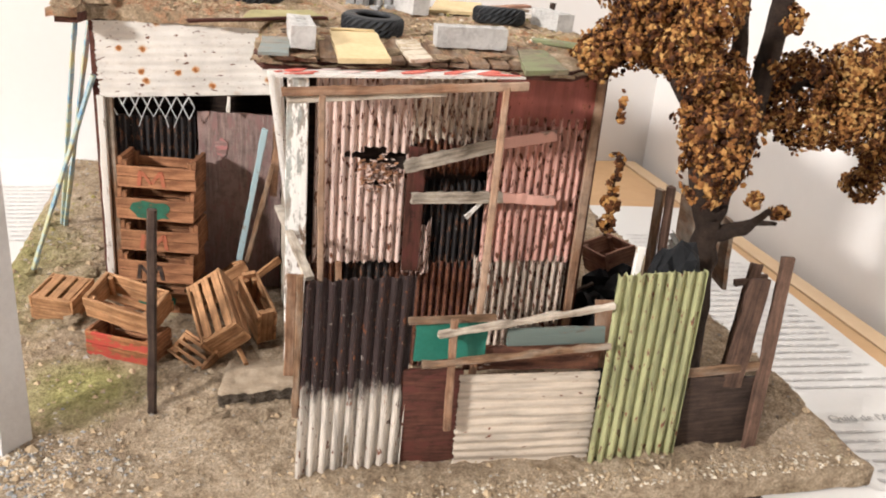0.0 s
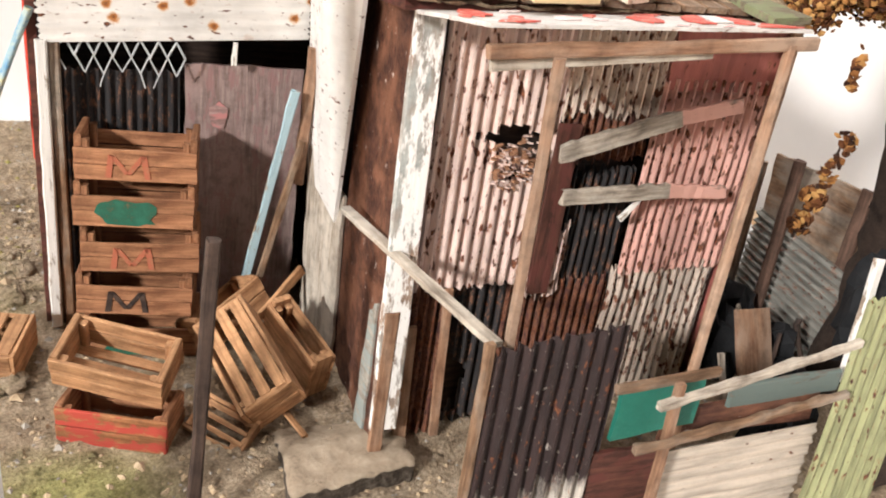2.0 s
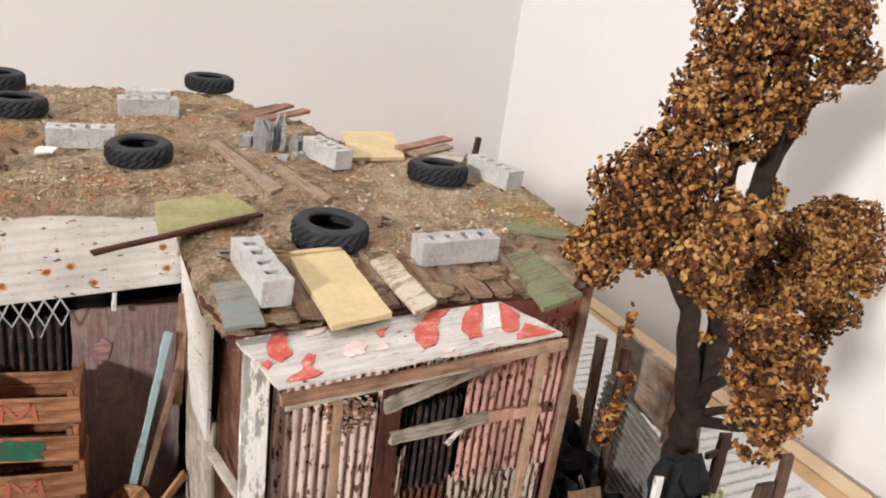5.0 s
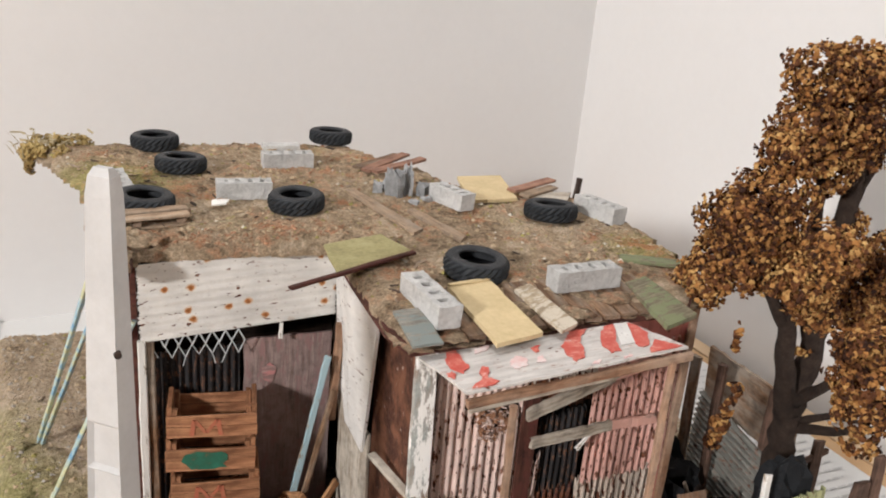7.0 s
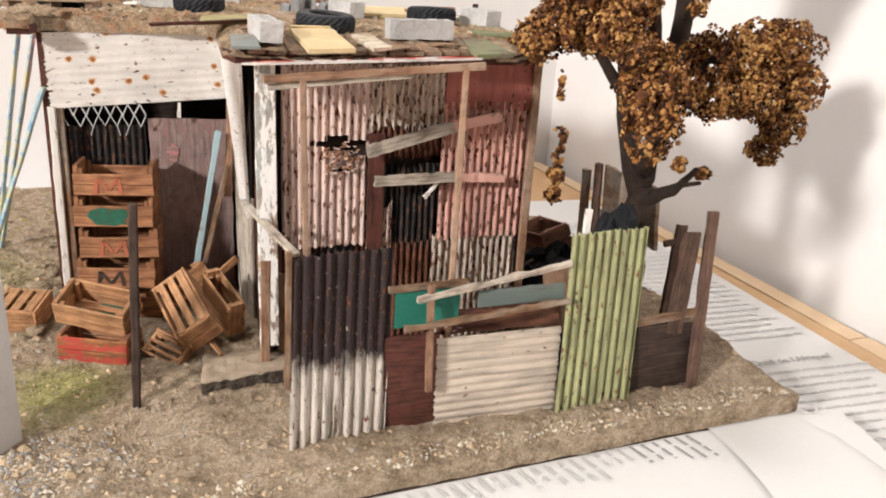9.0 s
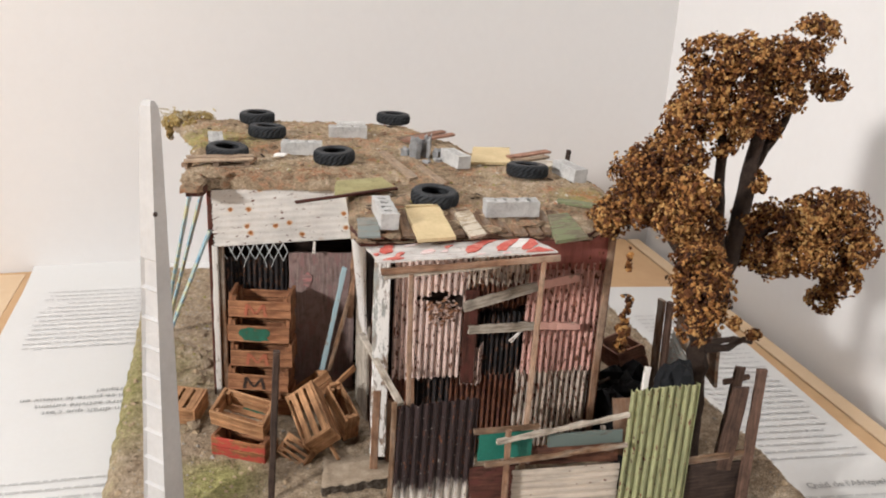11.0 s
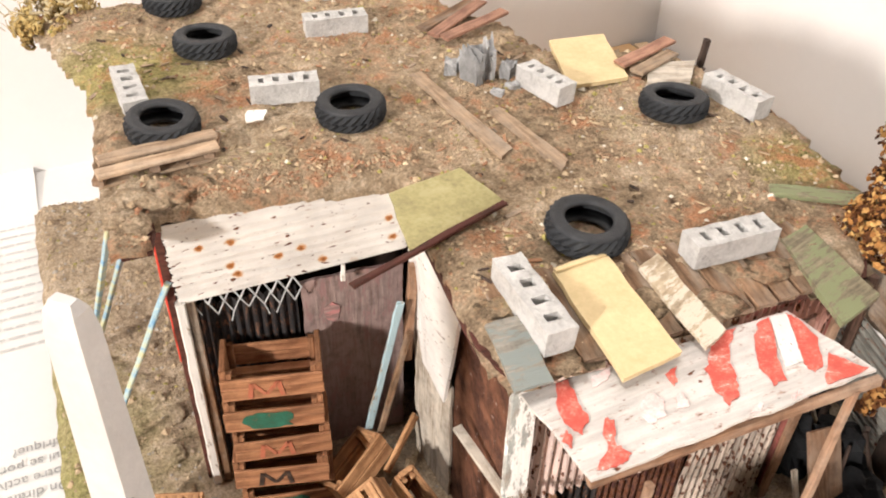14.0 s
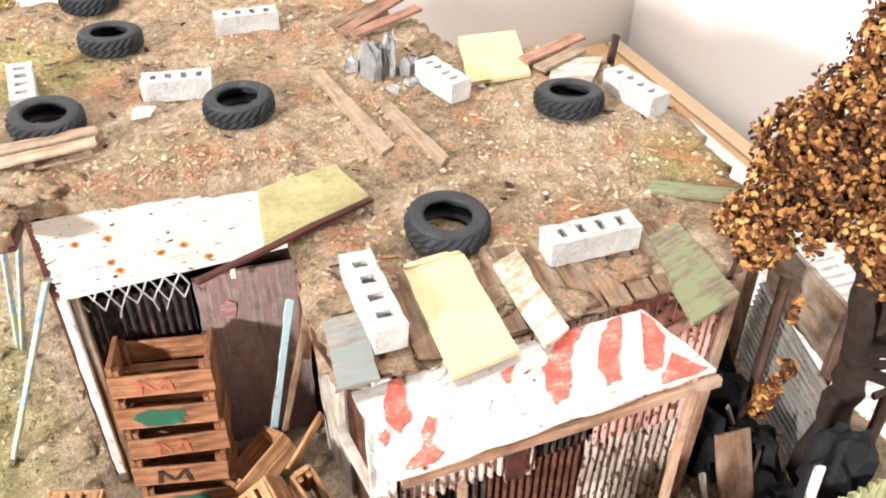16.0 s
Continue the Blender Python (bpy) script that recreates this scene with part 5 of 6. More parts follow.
bm.faces.new(rings[0])
bm.faces.new(rings[-1])
bm.normal_update()
bmesh.ops.recalc_face_normals(bm, faces=bm.faces)
bmesh.ops.inset_individual(bm, faces=cells_left, thickness=1.3 * MM, depth=-0.9 * MM)
part("shaft", bm, POLE_PAINT, pole)
# solid dark plug: the shade inside the bolt hole, done as colour
bm = bmesh.new()
bmesh.ops.create_cone(bm, cap_ends=True, segments=10, radius1=0.7 * MM, radius2=0.7 * MM, depth=1.6 * MM)
part("bolt_hole", bm, DARK_WOOD_OR_SHADE, pole, "small dark plug coloured like a shaded hole", Matrix.Translation(P(-62.3, 197.6, 123)) @ pose(0, 0, 0, 90, 0, 10))

# ---- bamboo struts at the side ----
for a, b in (((-90, 304, 6), (-57.5, 285.5, 88)), ((-92.5, 355, 8), (-66, 301, 106)), ((-91, 354, 8), (-60.5, 298, 106))):
    loose_board("bamboo_strut", a, b, 1.6, 1.4, BAMBOO, "thin pale blue and yellow strut propping the wall", "strut", up=(0, 0, 1))

# ---- tree ----
tree = thing("tree", "tree with dense brown and golden autumn leaves", "tree", (140, 232, 6))


def limb_bm(points, radii, sides=9, seed=0):
    """A bent, knobbly branch through points (mm) with the given radii."""
    r = random.Random(seed)
    pts, rad = [], []
    for i in range(len(points) - 1):
        for k in range(4):
            t = k / 4
            pts.append(Vector(points[i]).lerp(Vector(points[i + 1]), t))
            rad.append(radii[i] + (radii[i + 1] - radii[i]) * t)
    pts.append(Vector(points[-1]))
    rad.append(radii[-1])
    bm = bmesh.new()
    rings = []
    for i, (p, q) in enumerate(zip(pts, rad)):
        d = (pts[min(i + 1, len(pts) - 1)] - pts[max(i - 1, 0)]).normalized()
        x = d.cross(Vector((0.3, 1, 0.2))).normalized()
        y = d.cross(x)
        w = Vector((r.uniform(-1, 1), r.uniform(-1, 1), 0)) * q * 0.15
        ring = []
        for k in range(sides):
            a = 2 * math.pi * k / sides
            rr = q * (1 + 0.22 * noise.noise(Vector((p.x / 5 + 3 * math.cos(a), p.y / 5 + 3 * math.sin(a), p.z / 7))))
            c = p + w + x * rr * math.cos(a) + y * rr * math.sin(a)
            ring.append(bm.verts.new(P(*c)))
        rings.append(ring)
    for a, b in zip(rings, rings[1:]):
        for k in range(sides):
            bm.faces.new((a[k], a[(k + 1) % sides], b[(k + 1) % sides], b[k]))
    bm.faces.new(rings[0])
    bm.faces.new(rings[-1])
    return bm


part("trunk", limb_bm([(140, 233, 3), (138.5, 231, 25), (137, 229, 48), (135.5, 228, 66)], [6.2, 4.9, 4.3, 4.0], 12, 1), BARK, tree, smooth=True)
for k, (pts, rad) in enumerate((
        ([(135.5, 228, 64), (128, 226, 82), (124, 226, 100), (122, 228, 118)], [4.0, 3.2, 2.6, 1.6]),
        ([(135.5, 228, 64), (142, 231, 84), (147, 235, 108), (150, 238, 135), (153, 240, 165)], [4.2, 3.8, 3.5, 2.8, 1.4]),
        ([(142, 231, 86), (138, 235, 112), (137, 238, 138), (133, 239, 160)], [3.0, 2.4, 1.9, 1.0]),
        ([(147, 235, 100), (162, 238, 108), (178, 240, 105)], [2.2, 1.7, 1.0]),
        ([(124, 226, 98), (112, 224, 112), (104, 224, 122)], [2.0, 1.5, 0.9]),
        ([(138, 228, 60), (139, 212, 68), (135, 195, 80)], [2.0, 1.4, 0.9]),
        ([(135.5, 227, 70), (126, 208, 88), (112, 185, 103)], [2.2, 1.6, 0.8]),
        ([(150, 238, 130), (160, 241, 145), (168, 243, 160)], [2.2, 1.7, 1.0]),
        ([(138, 228, 62), (146, 220, 68), (146, 208, 72)], [1.5, 1.1, 0.6]))):
    part("limb", limb_bm(pts, rad, 8, 20 + k), BARK, tree, smooth=True)


def leaf_cloud(name, blobs, count, mat, seed, size=(0.9, 1.7)):
    """Many small crumpled leaves scattered near the skins of overlapping blobs (x, y, z, rx, ry, rz), as one mesh."""
    r = random.Random(seed)
    verts, faces = [], []
    total = sum(b[3] * b[4] + b[4] * b[5] + b[3] * b[5] for b in blobs)
    for bx, by, bz, rx, ry, rz in blobs:
        n = int(count * (rx * ry + ry * rz + rx * rz) / total)
        for _ in range(n):
            while True:
                v = Vector((r.gauss(0, 1), r.gauss(0, 1), r.gauss(0, 1)))
                if v.length > 0.1:
                    break
            v.normalize()
            lump = 1 + 0.34 * noise.noise(Vector((v.x * 2.3 + bx, v.y * 2.3 + by, v.z * 2.3 + bz)))
            q = (1 - 0.45 * r.random() ** 2) * lump
            c = Vector((bx + v.x * rx * q, by + v.y * ry * q, bz + v.z * rz * q))
            if noise.noise(c / 8) < -0.24 or noise.noise(c / 3.4 + Vector((9, 4, 1))) < -0.40:
                continue
            s = r.uniform(*size)
            n1 = (v + Vector((r.uniform(-1, 1), r.uniform(-1, 1), r.uniform(-1, 1))) * 0.8).normalized()
            t1 = n1.orthogonal().normalized()
            t1.rotate(Matrix.Rotation(r.uniform(0, 6.28), 3, n1))
            t2 = n1.cross(t1)
            k = len(verts)
            for a, b, h in ((0, 0, 0.35), (1, 0.1, 0), (0.25, 0.85, -0.1), (-0.8, 0.55, 0.05), (-0.85, -0.5, -0.1), (0.3, -0.9, 0.0), (0, 0, -0.55)):
                e = c + (t1 * a + t2 * b + n1 * h) * s * r.uniform(0.75, 1.15)
                verts.append((e.x * MM, e.y * MM, e.z * MM))
            for i in range(5):
                j = (i + 1) % 5
                faces.append((k, k + 1 + i, k + 1 + j))
                faces.append((k + 6, k + 1 + j, k + 1 + i))
    me = bpy.data.meshes.new(name)
    me.from_pydata(verts, [], faces)
    me.materials.append(mat)
    return me


def leaf_material(name, stops):
    mat, nt, b = nodes_of(name)
    geo = nt.nodes.new("ShaderNodeNewGeometry")
    big = tex(nt, 55, 3, 0.6)
    v = mix(nt, 0.55, geo.outputs["Random Per Island"], big)
    col = ramp(nt, v, stops)
    finish(nt, b, col, 0.8, spec=0.2)
    return mat


LEAF = leaf_material("autumn_leaf", [(0.28, (0.03, 0.012, 0.007)), (0.46, (0.125, 0.046, 0.016)), (0.60, (0.33, 0.15, 0.045)), (0.78, (0.56, 0.35, 0.13))])
CROWN_TOP = [(128, 238, 170, 11, 11, 10), (143, 238, 171, 12, 12, 10), (158, 240, 171, 12, 12, 10), (168, 242, 180, 9, 10, 8), (181, 246, 162, 7, 8, 6), (126, 237, 157, 10, 11, 9), (141, 236, 156, 12, 11, 9), (158, 240, 158, 9, 9, 7), (134, 236, 144, 10, 10, 8), (118, 235, 150, 7, 9, 7)]
CROWN_MIDDLE = [(105, 233, 131, 11, 13, 10), (118, 235, 136, 12, 13, 11), (103, 232, 118, 10, 13, 9), (115, 232, 119, 12, 14, 11), (121, 226, 122, 7, 9, 8), (93, 230, 113, 7, 10, 7), (131, 231, 110, 8, 9, 8), (110, 230, 126, 12, 14, 11), (112, 211, 118, 9, 8, 8), (114, 206, 129, 8, 8, 9), (150, 236, 112, 5, 6, 6), (152, 237, 126, 5, 5, 5), (148, 237, 147, 6, 6, 6), (156, 240, 146, 4, 5, 5), (126, 218, 106, 7, 7, 6), (133, 228, 90, 4, 4, 3)]
CROWN_SIDE = [(163, 238, 109, 8, 10, 9), (180, 240, 110, 12, 13, 11), (195, 242, 112, 12, 13, 10), (204, 244, 98, 9, 11, 10), (182, 240, 95, 12, 12, 9), (201, 244, 84, 8, 10, 8), (195, 244, 74, 6, 7, 6), (166, 238, 94, 8, 9, 8), (153, 236, 99, 6, 8, 7)]
CROWN_FRONT = [(109, 184, 112, 9, 9, 7), (110, 182, 104, 10, 10, 9), (110, 181, 95, 8, 8, 8), (108, 180, 89, 4, 5, 4), (114, 190, 108, 6, 7, 6), (143, 216, 76, 3, 3, 2.6), (147, 209, 75, 3, 3, 2.2)]
for seed, (blobs, count) in enumerate(((CROWN_TOP, 16500), (CROWN_MIDDLE, 20500), (CROWN_SIDE, 16500), (CROWN_FRONT, 5400))):
    foliage = part("foliage", leaf_cloud("foliage", blobs, count, LEAF, 5 + seed, (0.5, 1.08)), LEAF, tree, "brown and golden autumn foliage")
    tagged(foliage, kind="stuff")
part("limb", limb_bm([(98.3, 214.5, 86), (98.8, 216, 79), (99.4, 219, 72), (100.5, 221, 62)], [0.25, 0.4, 0.45, 0.4], 5, 44), BARK, tree)
twig = part("leafy_twig", leaf_cloud("leafy_twig", [(97.5, 213, 87, 2.2, 1.8, 2.6), (98.4, 215, 80, 1.8, 1.6, 3.4), (99.5, 218, 73, 2.8, 2.4, 3.4), (100.2, 220, 66, 2.6, 2.2, 3), (98, 217, 101, 1.0, 0.8, 5)], 230, LEAF, 6, (0.8, 1.4)), LEAF, tree, "hanging twig with a few brown leaves")
tagged(twig, kind="stuff")

# ---- yard at the side ----
side_fence = thing("fence", "side fence of a grey corrugated sheet and brown boards", "fence", (145, 260, 8))
corrugated("tin_sheet", (137, 230, 6), (3, 0.5, 36), (12, 56, -2), 15, 0.7, GREY_TIN, side_fence, "grey corrugated sheet laid sideways", 81)
quad_board("fence_board", [(149, 232, 40), (155, 286, 36), (155, 288, 58), (149, 236, 62)], 1.4, OLD_WOOD, side_fence, "brown board", 82)
board("post", (140, 262, 6), (138, 262, 65), 3.4, 2.0, PICKET_WOOD, side_fence, up=(-1, -0.4, 0))
board("post", (146, 243, 6), (145, 243, 64), 3.4, 2.0, PICKET_WOOD, side_fence, up=(-1, -0.4, 0))
board("post", (144, 281, 6), (143, 282, 58), 4.2, 1.6, OLD_WOOD, side_fence, up=(-1, -0.4, 0))
crate_axes((133, 292, 20), (3, -20, 3), (-0.3, 0, 1), "reddish brown slatted crate on the junk heap", 22, 14, 12, (RED_BROWN,))


def lump_bm(c, r, seed, rough=0.3, cuts=3):
    """A lumpy stone or bundle of about the radii r round c (mm)."""
    bm = bmesh.new()
    bmesh.ops.create_icosphere(bm, subdivisions=cuts, radius=1.0)
    for v in bm.verts:
        n = v.co.normalized()
        k = 1 + rough * noise.noise(n * 1.7 + Vector((seed, seed * 0.7, 0))) + rough * 0.5 * noise.noise(n * 4 + Vector((0, seed, 2)))
        v.co = P(c[0] + n.x * r[0] * k, c[1] + n.y * r[1] * k, c[2] + n.z * r[2] * k)
    return bm


tagged(part("black_sack", lump_bm((118, 207, 50), (7.5, 8, 16), 3, 0.45), BLACK_CLOTH), "black plastic sack propped behind the green sheet", "sack")
for k, (c, r) in enumerate((((111, 250, 16), (7, 13, 12)), ((123, 262, 17), (10, 11, 11)), ((122, 226, 13), (7, 8, 8)), ((128, 279, 15), (10, 10, 11)), ((125, 240, 15), (8, 9, 10)), ((108, 214, 12), (6, 7, 8)))):
    tagged(part("junk_sack", lump_bm(c, r, 20 + k, 0.6), BLACK_CLOTH), "dark sack of junk lying in the side yard", "sack", "junk in the yard")
jr = random.Random(9)
for k in range(16):
    x, y = jr.uniform(103, 132), jr.uniform(222, 285)
    a, ln = jr.uniform(0, 3.1), jr.uniform(6, 15)
    loose_board("stick", (x, y, 10 + jr.uniform(0, 8)), (x + ln * math.cos(a), y + ln * math.sin(a), 14 + jr.uniform(2, 16)), jr.uniform(1, 2), 1.0, (DARK_WOOD_OR_SHADE, OLD_WOOD, DARK_WOOD_OR_SHADE, GREY_WOOD)[k % 4], "dark splintered stick on the junk heap", "stick", up=(0, 0, 1))
loose_board("brown_board", (112, 224, 8), (112.5, 238, 33), 11, 1.4, BEAM_WOOD, "plain brown board leaning in the side yard", "board", up=(0, -1, 0.5))

# stones along the side wall and in the yard
for k, (x, y, r) in enumerate(((-66, 284, 2.8), (-68, 300, 3.2), (-66, 316, 3.0), (-93, 357, 2.6), (-98, 352, 2.0), (-90, 303, 2.0), (-64, 262, 3))):
    tagged(part("stone", lump_bm((x, y, ground_z(x, y) + r * 0.3), (r, r * 1.2, r * 0.6), 40 + k, 0.55), EARTH, smooth=True), "earth brown stone on the ground beside the shack", "stone", "stones")

# broken blocks on the roof
def chunk_bm(sx, sy, sz, seed):
    """A jagged fragment of a concrete block, standing on z = 0."""
    r = random.Random(seed)
    bm = bmesh.new()
    bmesh.ops.create_cube(bm, size=1.0)
    bmesh.ops.subdivide_edges(bm, edges=list(bm.edges), cuts=3, use_grid_fill=True)
    for v in bm.verts:
        z = v.co.z + 0.5
        top = max(0.0, z - 0.55) * 2
        k = Vector((r.uniform(-1, 1), r.uniform(-1, 1), r.uniform(-1, 1))) * 0.05
        v.co = P((v.co.x + k.x) * sx * (1 - 0.25 * top * r.random()), (v.co.y + k.y) * sy, max(0.0, z + k.z - 0.35 * top * r.random()) * sz)
    return bm


for k, (x, y, sx, sy, sz, a) in enumerate(((30.5, 322, 2.2, 7, 9, 15), (36.5, 325, 2.4, 7, 9.5, -12), (33, 328.5, 7, 2.2, 6.5, 8), (41.5, 322, 4, 3, 4.5, 40), (27, 330, 5, 3, 3, 70), (40, 315, 3, 2.4, 2, 20), (35, 313, 2.5, 3, 1.6, 50))):
    tagged(part("broken_block", chunk_bm(sx * 1.2, sy * 1.15, sz * 1.2, 60 + k), RUBBLE, None, "", Matrix.Translation(P(x, y, 111.8)) @ pose(0, 0, 0, 0, 0, a)), "broken piece of grey concrete block on the roof", "rubble", "broken blocks on the roof")
loose_board("stub_post", (101, 318, 109), (102, 318.4, 118.5), 2.2, 1.6, DARK_WOOD_OR_SHADE, "short dark post sticking up behind the roof", "post")
loose_board("slab", (-4, 391, 112), (11, 391, 112), 5, 2.5, CONCRETE, "grey flat slab at the back of the roof", "slab", up=(0, 0, 1))


def scatter(name, count, place, sizes, mats, seed, label):
    """Grit: many small angular chips, one mesh for each material."""
    r = random.Random(seed)
    for n, mat in enumerate(mats):
        verts, faces = [], []
        for _ in range(count // len(mats)):
            p = place(r)
            if not p:
                continue
            x, y, z = p
            s = r.uniform(*sizes) * (1 if r.random() < 0.9 else 1.8)
            k = len(verts)
            q = [r.uniform(0.55, 1.15) * s for _ in range(6)]
            a = r.uniform(0, 6.28)
            ca, sa = math.cos(a), math.sin(a)
            for dx, dy, dz in ((q[0], 0, 0), (0, q[1] * 0.8, 0), (-q[2], 0, 0), (0, -q[3] * 0.8, 0), (0.1 * s, 0, q[4] * 0.6), (0, 0, -q[5] * 0.4)):
                verts.append(((x + dx * ca - dy * sa) * MM, (y + dx * sa + dy * ca) * MM, (z + dz) * MM))
            for i in range(4):
                j = (i + 1) % 4
                faces.append((k + i, k + j, k + 4))
                faces.append((k + j, k + i, k + 5))
        me = bpy.data.meshes.new(name)
        me.from_pydata(verts, [], faces)
        me.materials.append(mat)
        tagged(part(name, me, mat), label, "grit", kind="stuff")


def on_roof(r):
    x, y = r.uniform(-90, 108), r.uniform(212, 406)
    if inside(x, y, ROOF) and edge_gap(x, y, ROOF) > 1.5 and y > 236:
        return x, y, roof_z(x, y) + 0.1


def on_ground(r):
    x, y = r.uniform(-116, 182), r.uniform(160, 460)
    if inside(x, y, BASE) and edge_gap(x, y, BASE) > 2:
        return x, y, ground_z(x, y) + 0.05


GRIT_BROWN = plain("grit_brown", [(0.3, (0.22, 0.145, 0.09)), (0.5, (0.44, 0.33, 0.21)), (0.7, (0.64, 0.51, 0.36))], 150, 0.9)
GRIT_RUST = plain("grit_rust", [(0.3, (0.20, 0.10, 0.058)), (0.6, (0.42, 0.225, 0.13))], 150, 0.9)
GRIT_PALE = plain("grit_pale", [(0.3, (0.42, 0.36, 0.27)), (0.6, (0.68, 0.62, 0.52))], 150, 0.9)
GRIT_MOSS = plain("grit_moss", [(0.3, (0.20, 0.17, 0.05)), (0.6, (0.40, 0.35, 0.12))], 150, 0.9)
scatter("roof_grit", 7000, on_roof, (0.25, 0.8), (GRIT_BROWN, GRIT_BROWN, GRIT_RUST, GRIT_BROWN, GRIT_MOSS), 3, "brown and pale grit lying on the roof")
scatter("roof_crumbs", 4200, on_roof, (0.35, 1.0), (ROOF_EARTH, GRIT_BROWN), 13, "brown earth crumbs on the roof")
scatter("ground_crumbs", 5200, on_ground, (0.5, 1.5), (EARTH, EARTH, GRIT_BROWN), 14, "brown earth crumbs on the ground")
scatter("ground_grit", 11000, on_ground, (0.2, 0.9), (GRIT_BROWN, STONE, GRIT_BROWN), 4, "small grit and gravel on the ground")
scatter("roof_chips", 260, on_roof, (0.4, 1.2), (GRIT_PALE,), 12, "pale chips scattered over the roof")


def on_front_edge(r):
    x = r.uniform(-66, 4)
    y = (272 if x < -58 else 285) + abs(r.gauss(0, 5))
    if inside(x, y, ROOF) and edge_gap(x, y, ROOF) > 0.4:
        return x, y, roof_z(x, y) + 0.1


scatter("rust_crumbs", 1100, on_front_edge, (0.25, 0.75), (GRIT_RUST, GRIT_BROWN, ROOF_EARTH), 16, "rust red crumbs along the roof's front edge")


def flakes(name, count, place, mat, seed, label, size=(1.2, 3.4)):
    """Thin curled flakes of wood and rust, one mesh."""
    r = random.Random(seed)
    verts, faces = [], []
    for _ in range(count):
        p = place(r)
        if not p:
            continue
        a, ln, w = r.uniform(0, 3.14), r.uniform(*size), r.uniform(0.4, 1.2)
        d, n = Vector((math.cos(a), math.sin(a), r.uniform(-0.15, 0.3))), Vector((-math.sin(a), math.cos(a), r.uniform(-0.2, 0.2)))
        c = Vector(p) + Vector((0, 0, 0.35))
        k = len(verts)
        for z in (0.0, -0.3):
            for u, v in ((-0.5, -0.5), (0.1, -0.6), (0.5, -0.3), (0.45, 0.4), (-0.1, 0.5), (-0.55, 0.3)):
                e = c + d * ln * (u + r.uniform(-0.06, 0.06)) + n * w * v + Vector((0, 0, z))
                verts.append((e.x * MM, e.y * MM, e.z * MM))
        faces.append((k, k + 1, k + 2, k + 3, k + 4, k + 5))
        faces.append((k + 11, k + 10, k + 9, k + 8, k + 7, k + 6))
        for i in range(6):
            j = (i + 1) % 6
            faces.append((k + i, k + 6 + i, k + 6 + j, k + j))
    me = bpy.data.meshes.new(name)
    me.from_pydata(verts, [], faces)
    me.materials.append(mat)
    tagged(part(name, me, mat), label, "debris", kind="stuff")


flakes("roof_flakes", 130, on_roof, GRIT_BROWN, 21, "brown wood splinters on the roof")
flakes("rust_flakes", 60, on_roof, GRIT_RUST, 22, "rust red flakes on the roof")


def on_rusty_patch(r):
    while True:
        u, v = r.gauss(0, 1), r.gauss(0, 1)
        if u * u + v * v < 4:
            break
    x, z = 33 + u * 3.6, 75.5 + v * 3.0
    return x, fy(x) - 1.0 - r.random() * 0.8, z


for mat, seed, label in ((GRIT_RUST, 31, "rusty flakes peeling off the tin sheet"), (PALE_TIN, 32, "pale peeling flakes on the tin sheet")):
    flakes("peeling_flakes", 60, on_rusty_patch, mat, seed, label, (0.8, 2.2))


flakes("roof_bark", 90, on_roof, TAN_WOOD, 23, "tan bark chips on the roof", (1.6, 4.5))
flakes("roof_twigs", 60, on_roof, DARK_WOOD_OR_SHADE, 24, "small dark twigs on the roof", (1.5, 4.0))


def at_back_corner(r):
    x, y = -84 + r.gauss(0, 7), 396 + r.gauss(0, 6)
    if inside(x, y, ROOF) or (x > -96 and y < 408):
        return x, y, 112.5 + r.random() * 4


def straw_tuft(name, count, seed):
    """A tuft of thin dry stalks standing up and leaning every way."""
    r = random.Random(seed)
    verts, faces = [], []
    for _ in range(count):
        c = Vector((-86 + r.gauss(0, 5), 397 + r.gauss(0, 5), 111))
        tip = c + Vector((r.gauss(-0.5, 2.5), r.gauss(0, 3), r.uniform(1, 6)))
        mid_p = c.lerp(tip, 0.55) + Vector((0, 0, 1.2))
        w = Vector((r.uniform(-1, 1), r.uniform(-1, 1), 0)).normalized() * r.uniform(0.15, 0.35)
        u = w.cross(Vector((0, 0, 1))) * 0.7
        k = len(verts)
        for p, q in ((c, 1.0), (mid_p, 0.8)):
            for e in (w, u, -w):
                verts.append(tuple((p + e * q) * MM))
        verts.append(tuple(tip * MM))
        for i in range(3):
            j = (i + 1) % 3
            faces.append((k + i, k + j, k + 3 + j, k + 3 + i))
            faces.append((k + 3 + i, k + 3 + j, k + 6))
    me = bpy.data.meshes.new(name)
    me.from_pydata(verts, [], faces)
    me.materials.append(STRAW)
    tagged(part(name, me, STRAW), "dry yellow straw tuft on the roof's back corner", "straw", kind="stuff")


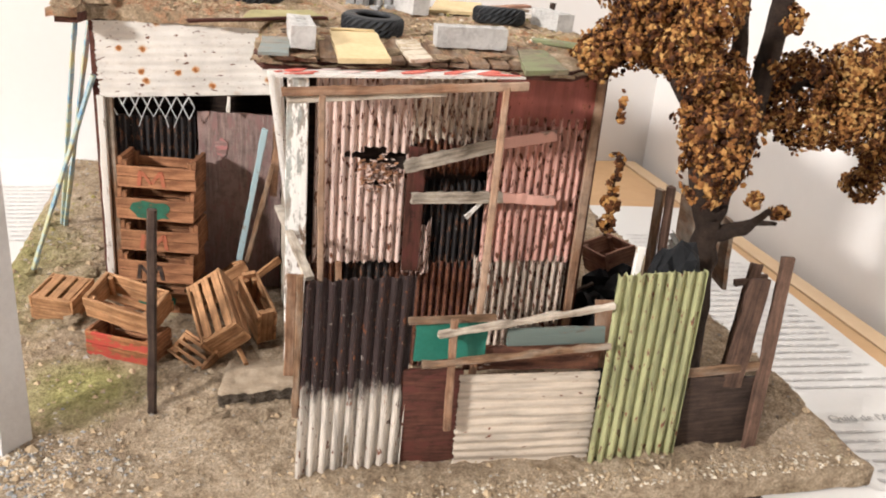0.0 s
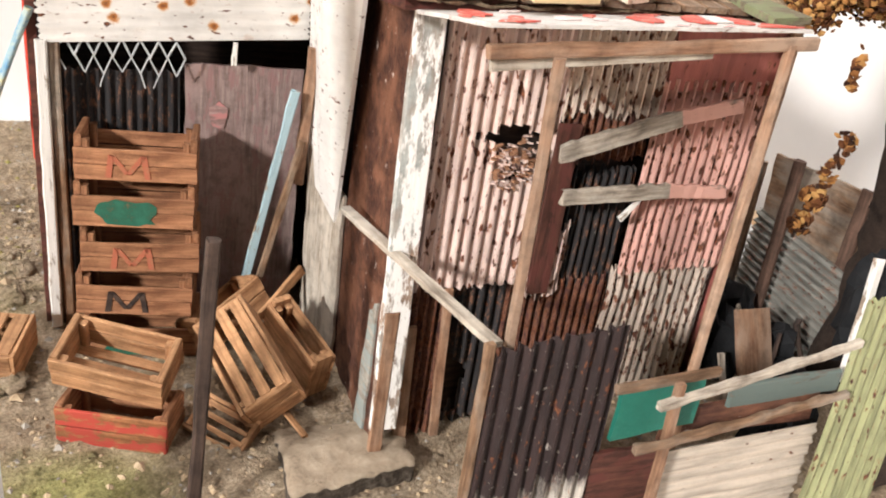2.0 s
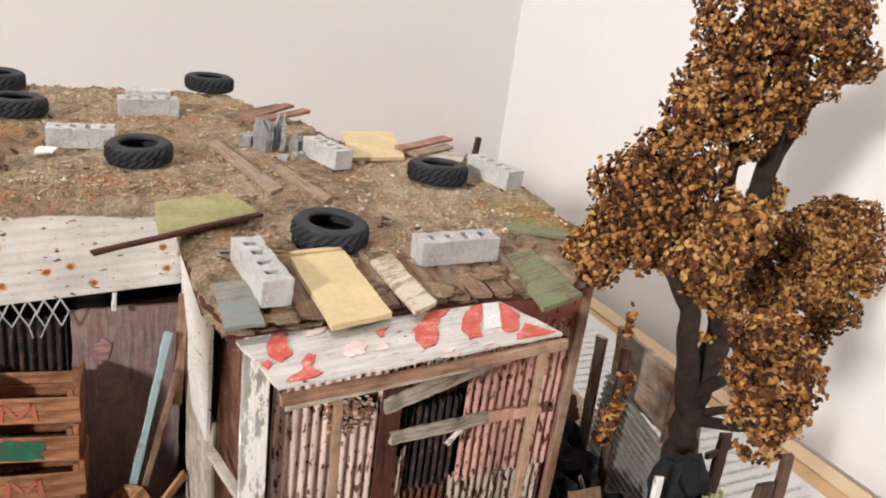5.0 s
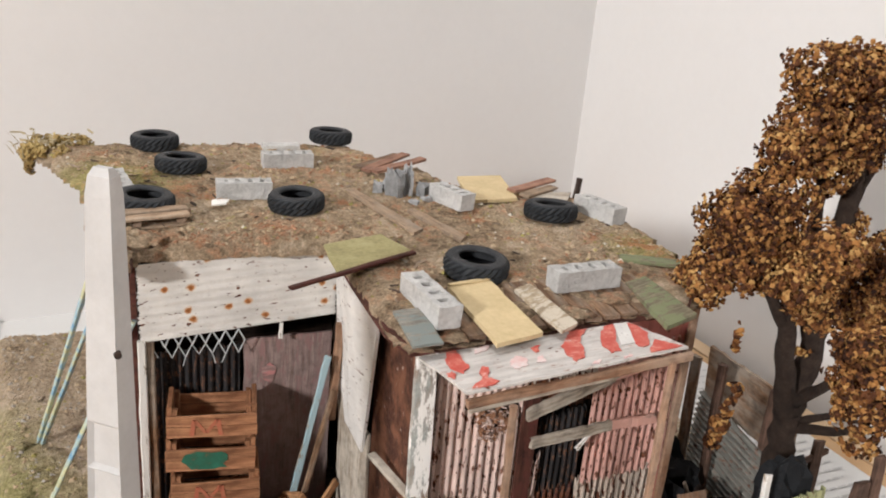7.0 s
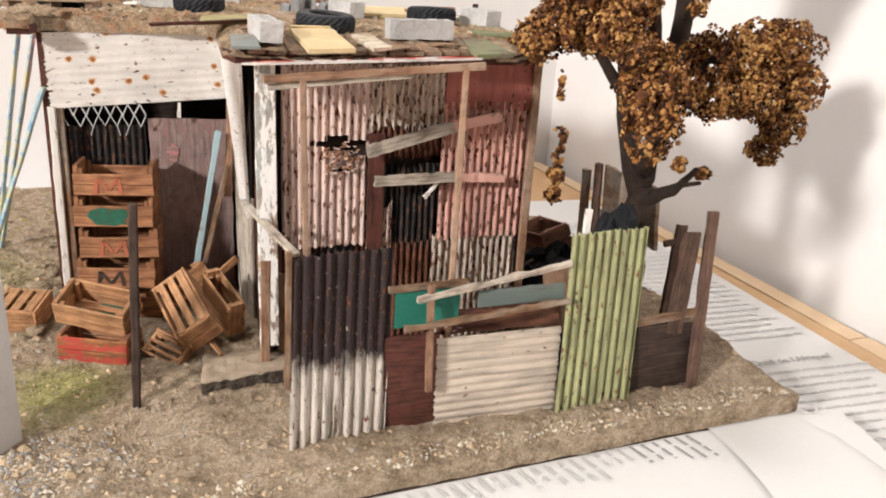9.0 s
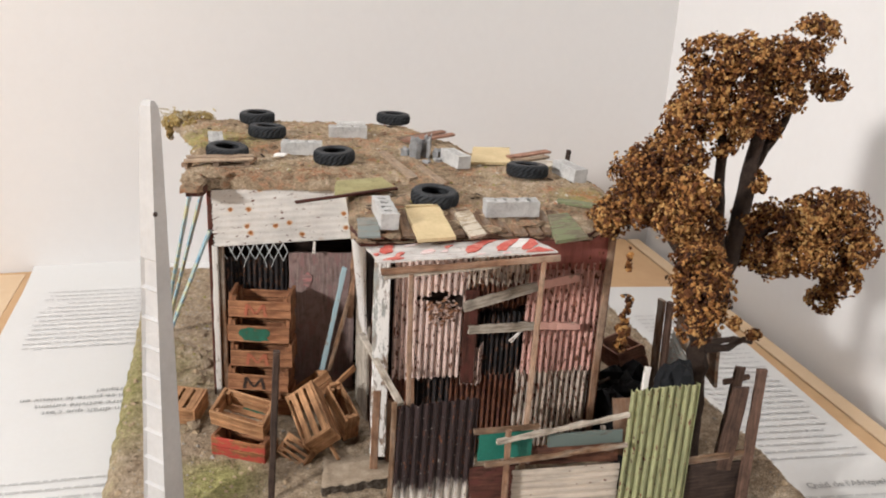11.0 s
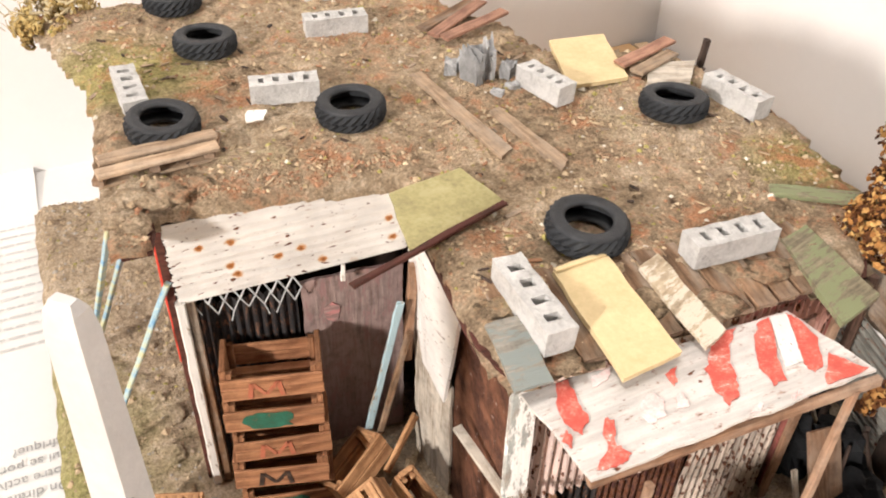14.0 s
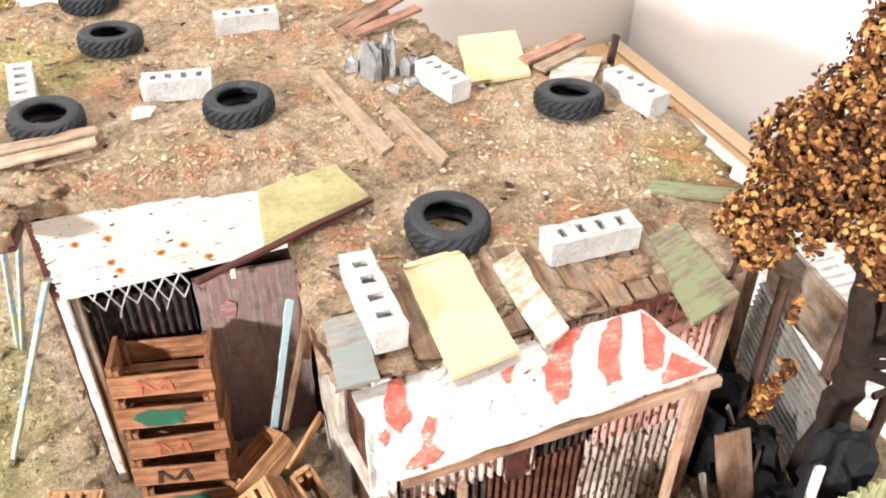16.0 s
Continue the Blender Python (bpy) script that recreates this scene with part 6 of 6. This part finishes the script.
straw_tuft("straw_tuft", 45, 3)
tuft = leaf_cloud("dry_moss", [(-84, 400, 113, 7, 6, 3.4), (-75, 402, 113, 6, 5, 3), (-89, 392, 112, 5, 6, 3), (-82, 388, 112.5, 6, 5, 2), (-91, 398, 106, 2, 3, 5)], 1300, MOSS_STRAW, 9, (0.6, 1.2))
tagged(part("dry_moss", tuft, MOSS_STRAW), "ochre dry moss clump on the roof's back corner", "moss", kind="stuff")
flakes("corner_rubble", 60, at_back_corner, STRAW, 25, "dry straw litter on the roof corner", (1.5, 4.5))


def in_side_yard(r):
    x, y = r.uniform(-116, -62), r.uniform(325, 450)
    if inside(x, y, BASE) and edge_gap(x, y, BASE) > 2 and noise.noise(Vector((x / 14, y / 14, 41))) > -0.15:
        return x, y, ground_z(x, y) + 0.1


scatter("yard_gravel", 500, in_side_yard, (0.4, 1.2), (STONE, GRIT_BROWN, GRIT_MOSS), 15, "grey gravel and rubble in the side yard")
for k in range(12):
    x, y = jr.uniform(-112, -66), jr.uniform(300, 440)
    q = jr.uniform(0.9, 2.0)
    if inside(x, y, BASE) and edge_gap(x, y, BASE) > 4:
        tagged(part("stone", lump_bm((x, y, ground_z(x, y) + q * 0.25), (q * 1.2, q, q * 0.7), 80 + k, 0.6, 2), EARTH), "small earth brown stone lying in the side yard", "stone", "stones")


def by_the_pole(r):
    x, y = -62 + r.gauss(0, 15), 186 + r.gauss(0, 10)
    if inside(x, y, BASE) and edge_gap(x, y, BASE) > 1.5:
        return x, y, ground_z(x, y) + 0.1


def on_front_rim(r):
    t = r.random()
    x, y = -80 + 262 * t, 157.5 + 31 * t + abs(r.gauss(0, 3))
    if inside(x, y, BASE) and edge_gap(x, y, BASE) > 0.6:
        return x, y, ground_z(x, y) + 0.1


scatter("rim_crumbs", 1500, on_front_rim, (0.3, 0.9), (EARTH, GRIT_BROWN, GRIT_PALE), 18, "tan and grey earth crumbs along the base's front rim")
scatter("pole_gravel", 1500, by_the_pole, (0.3, 0.9), (RUBBLE, GRIT_PALE, GRIT_BROWN), 17, "pale grey gravel round the pole's foot")
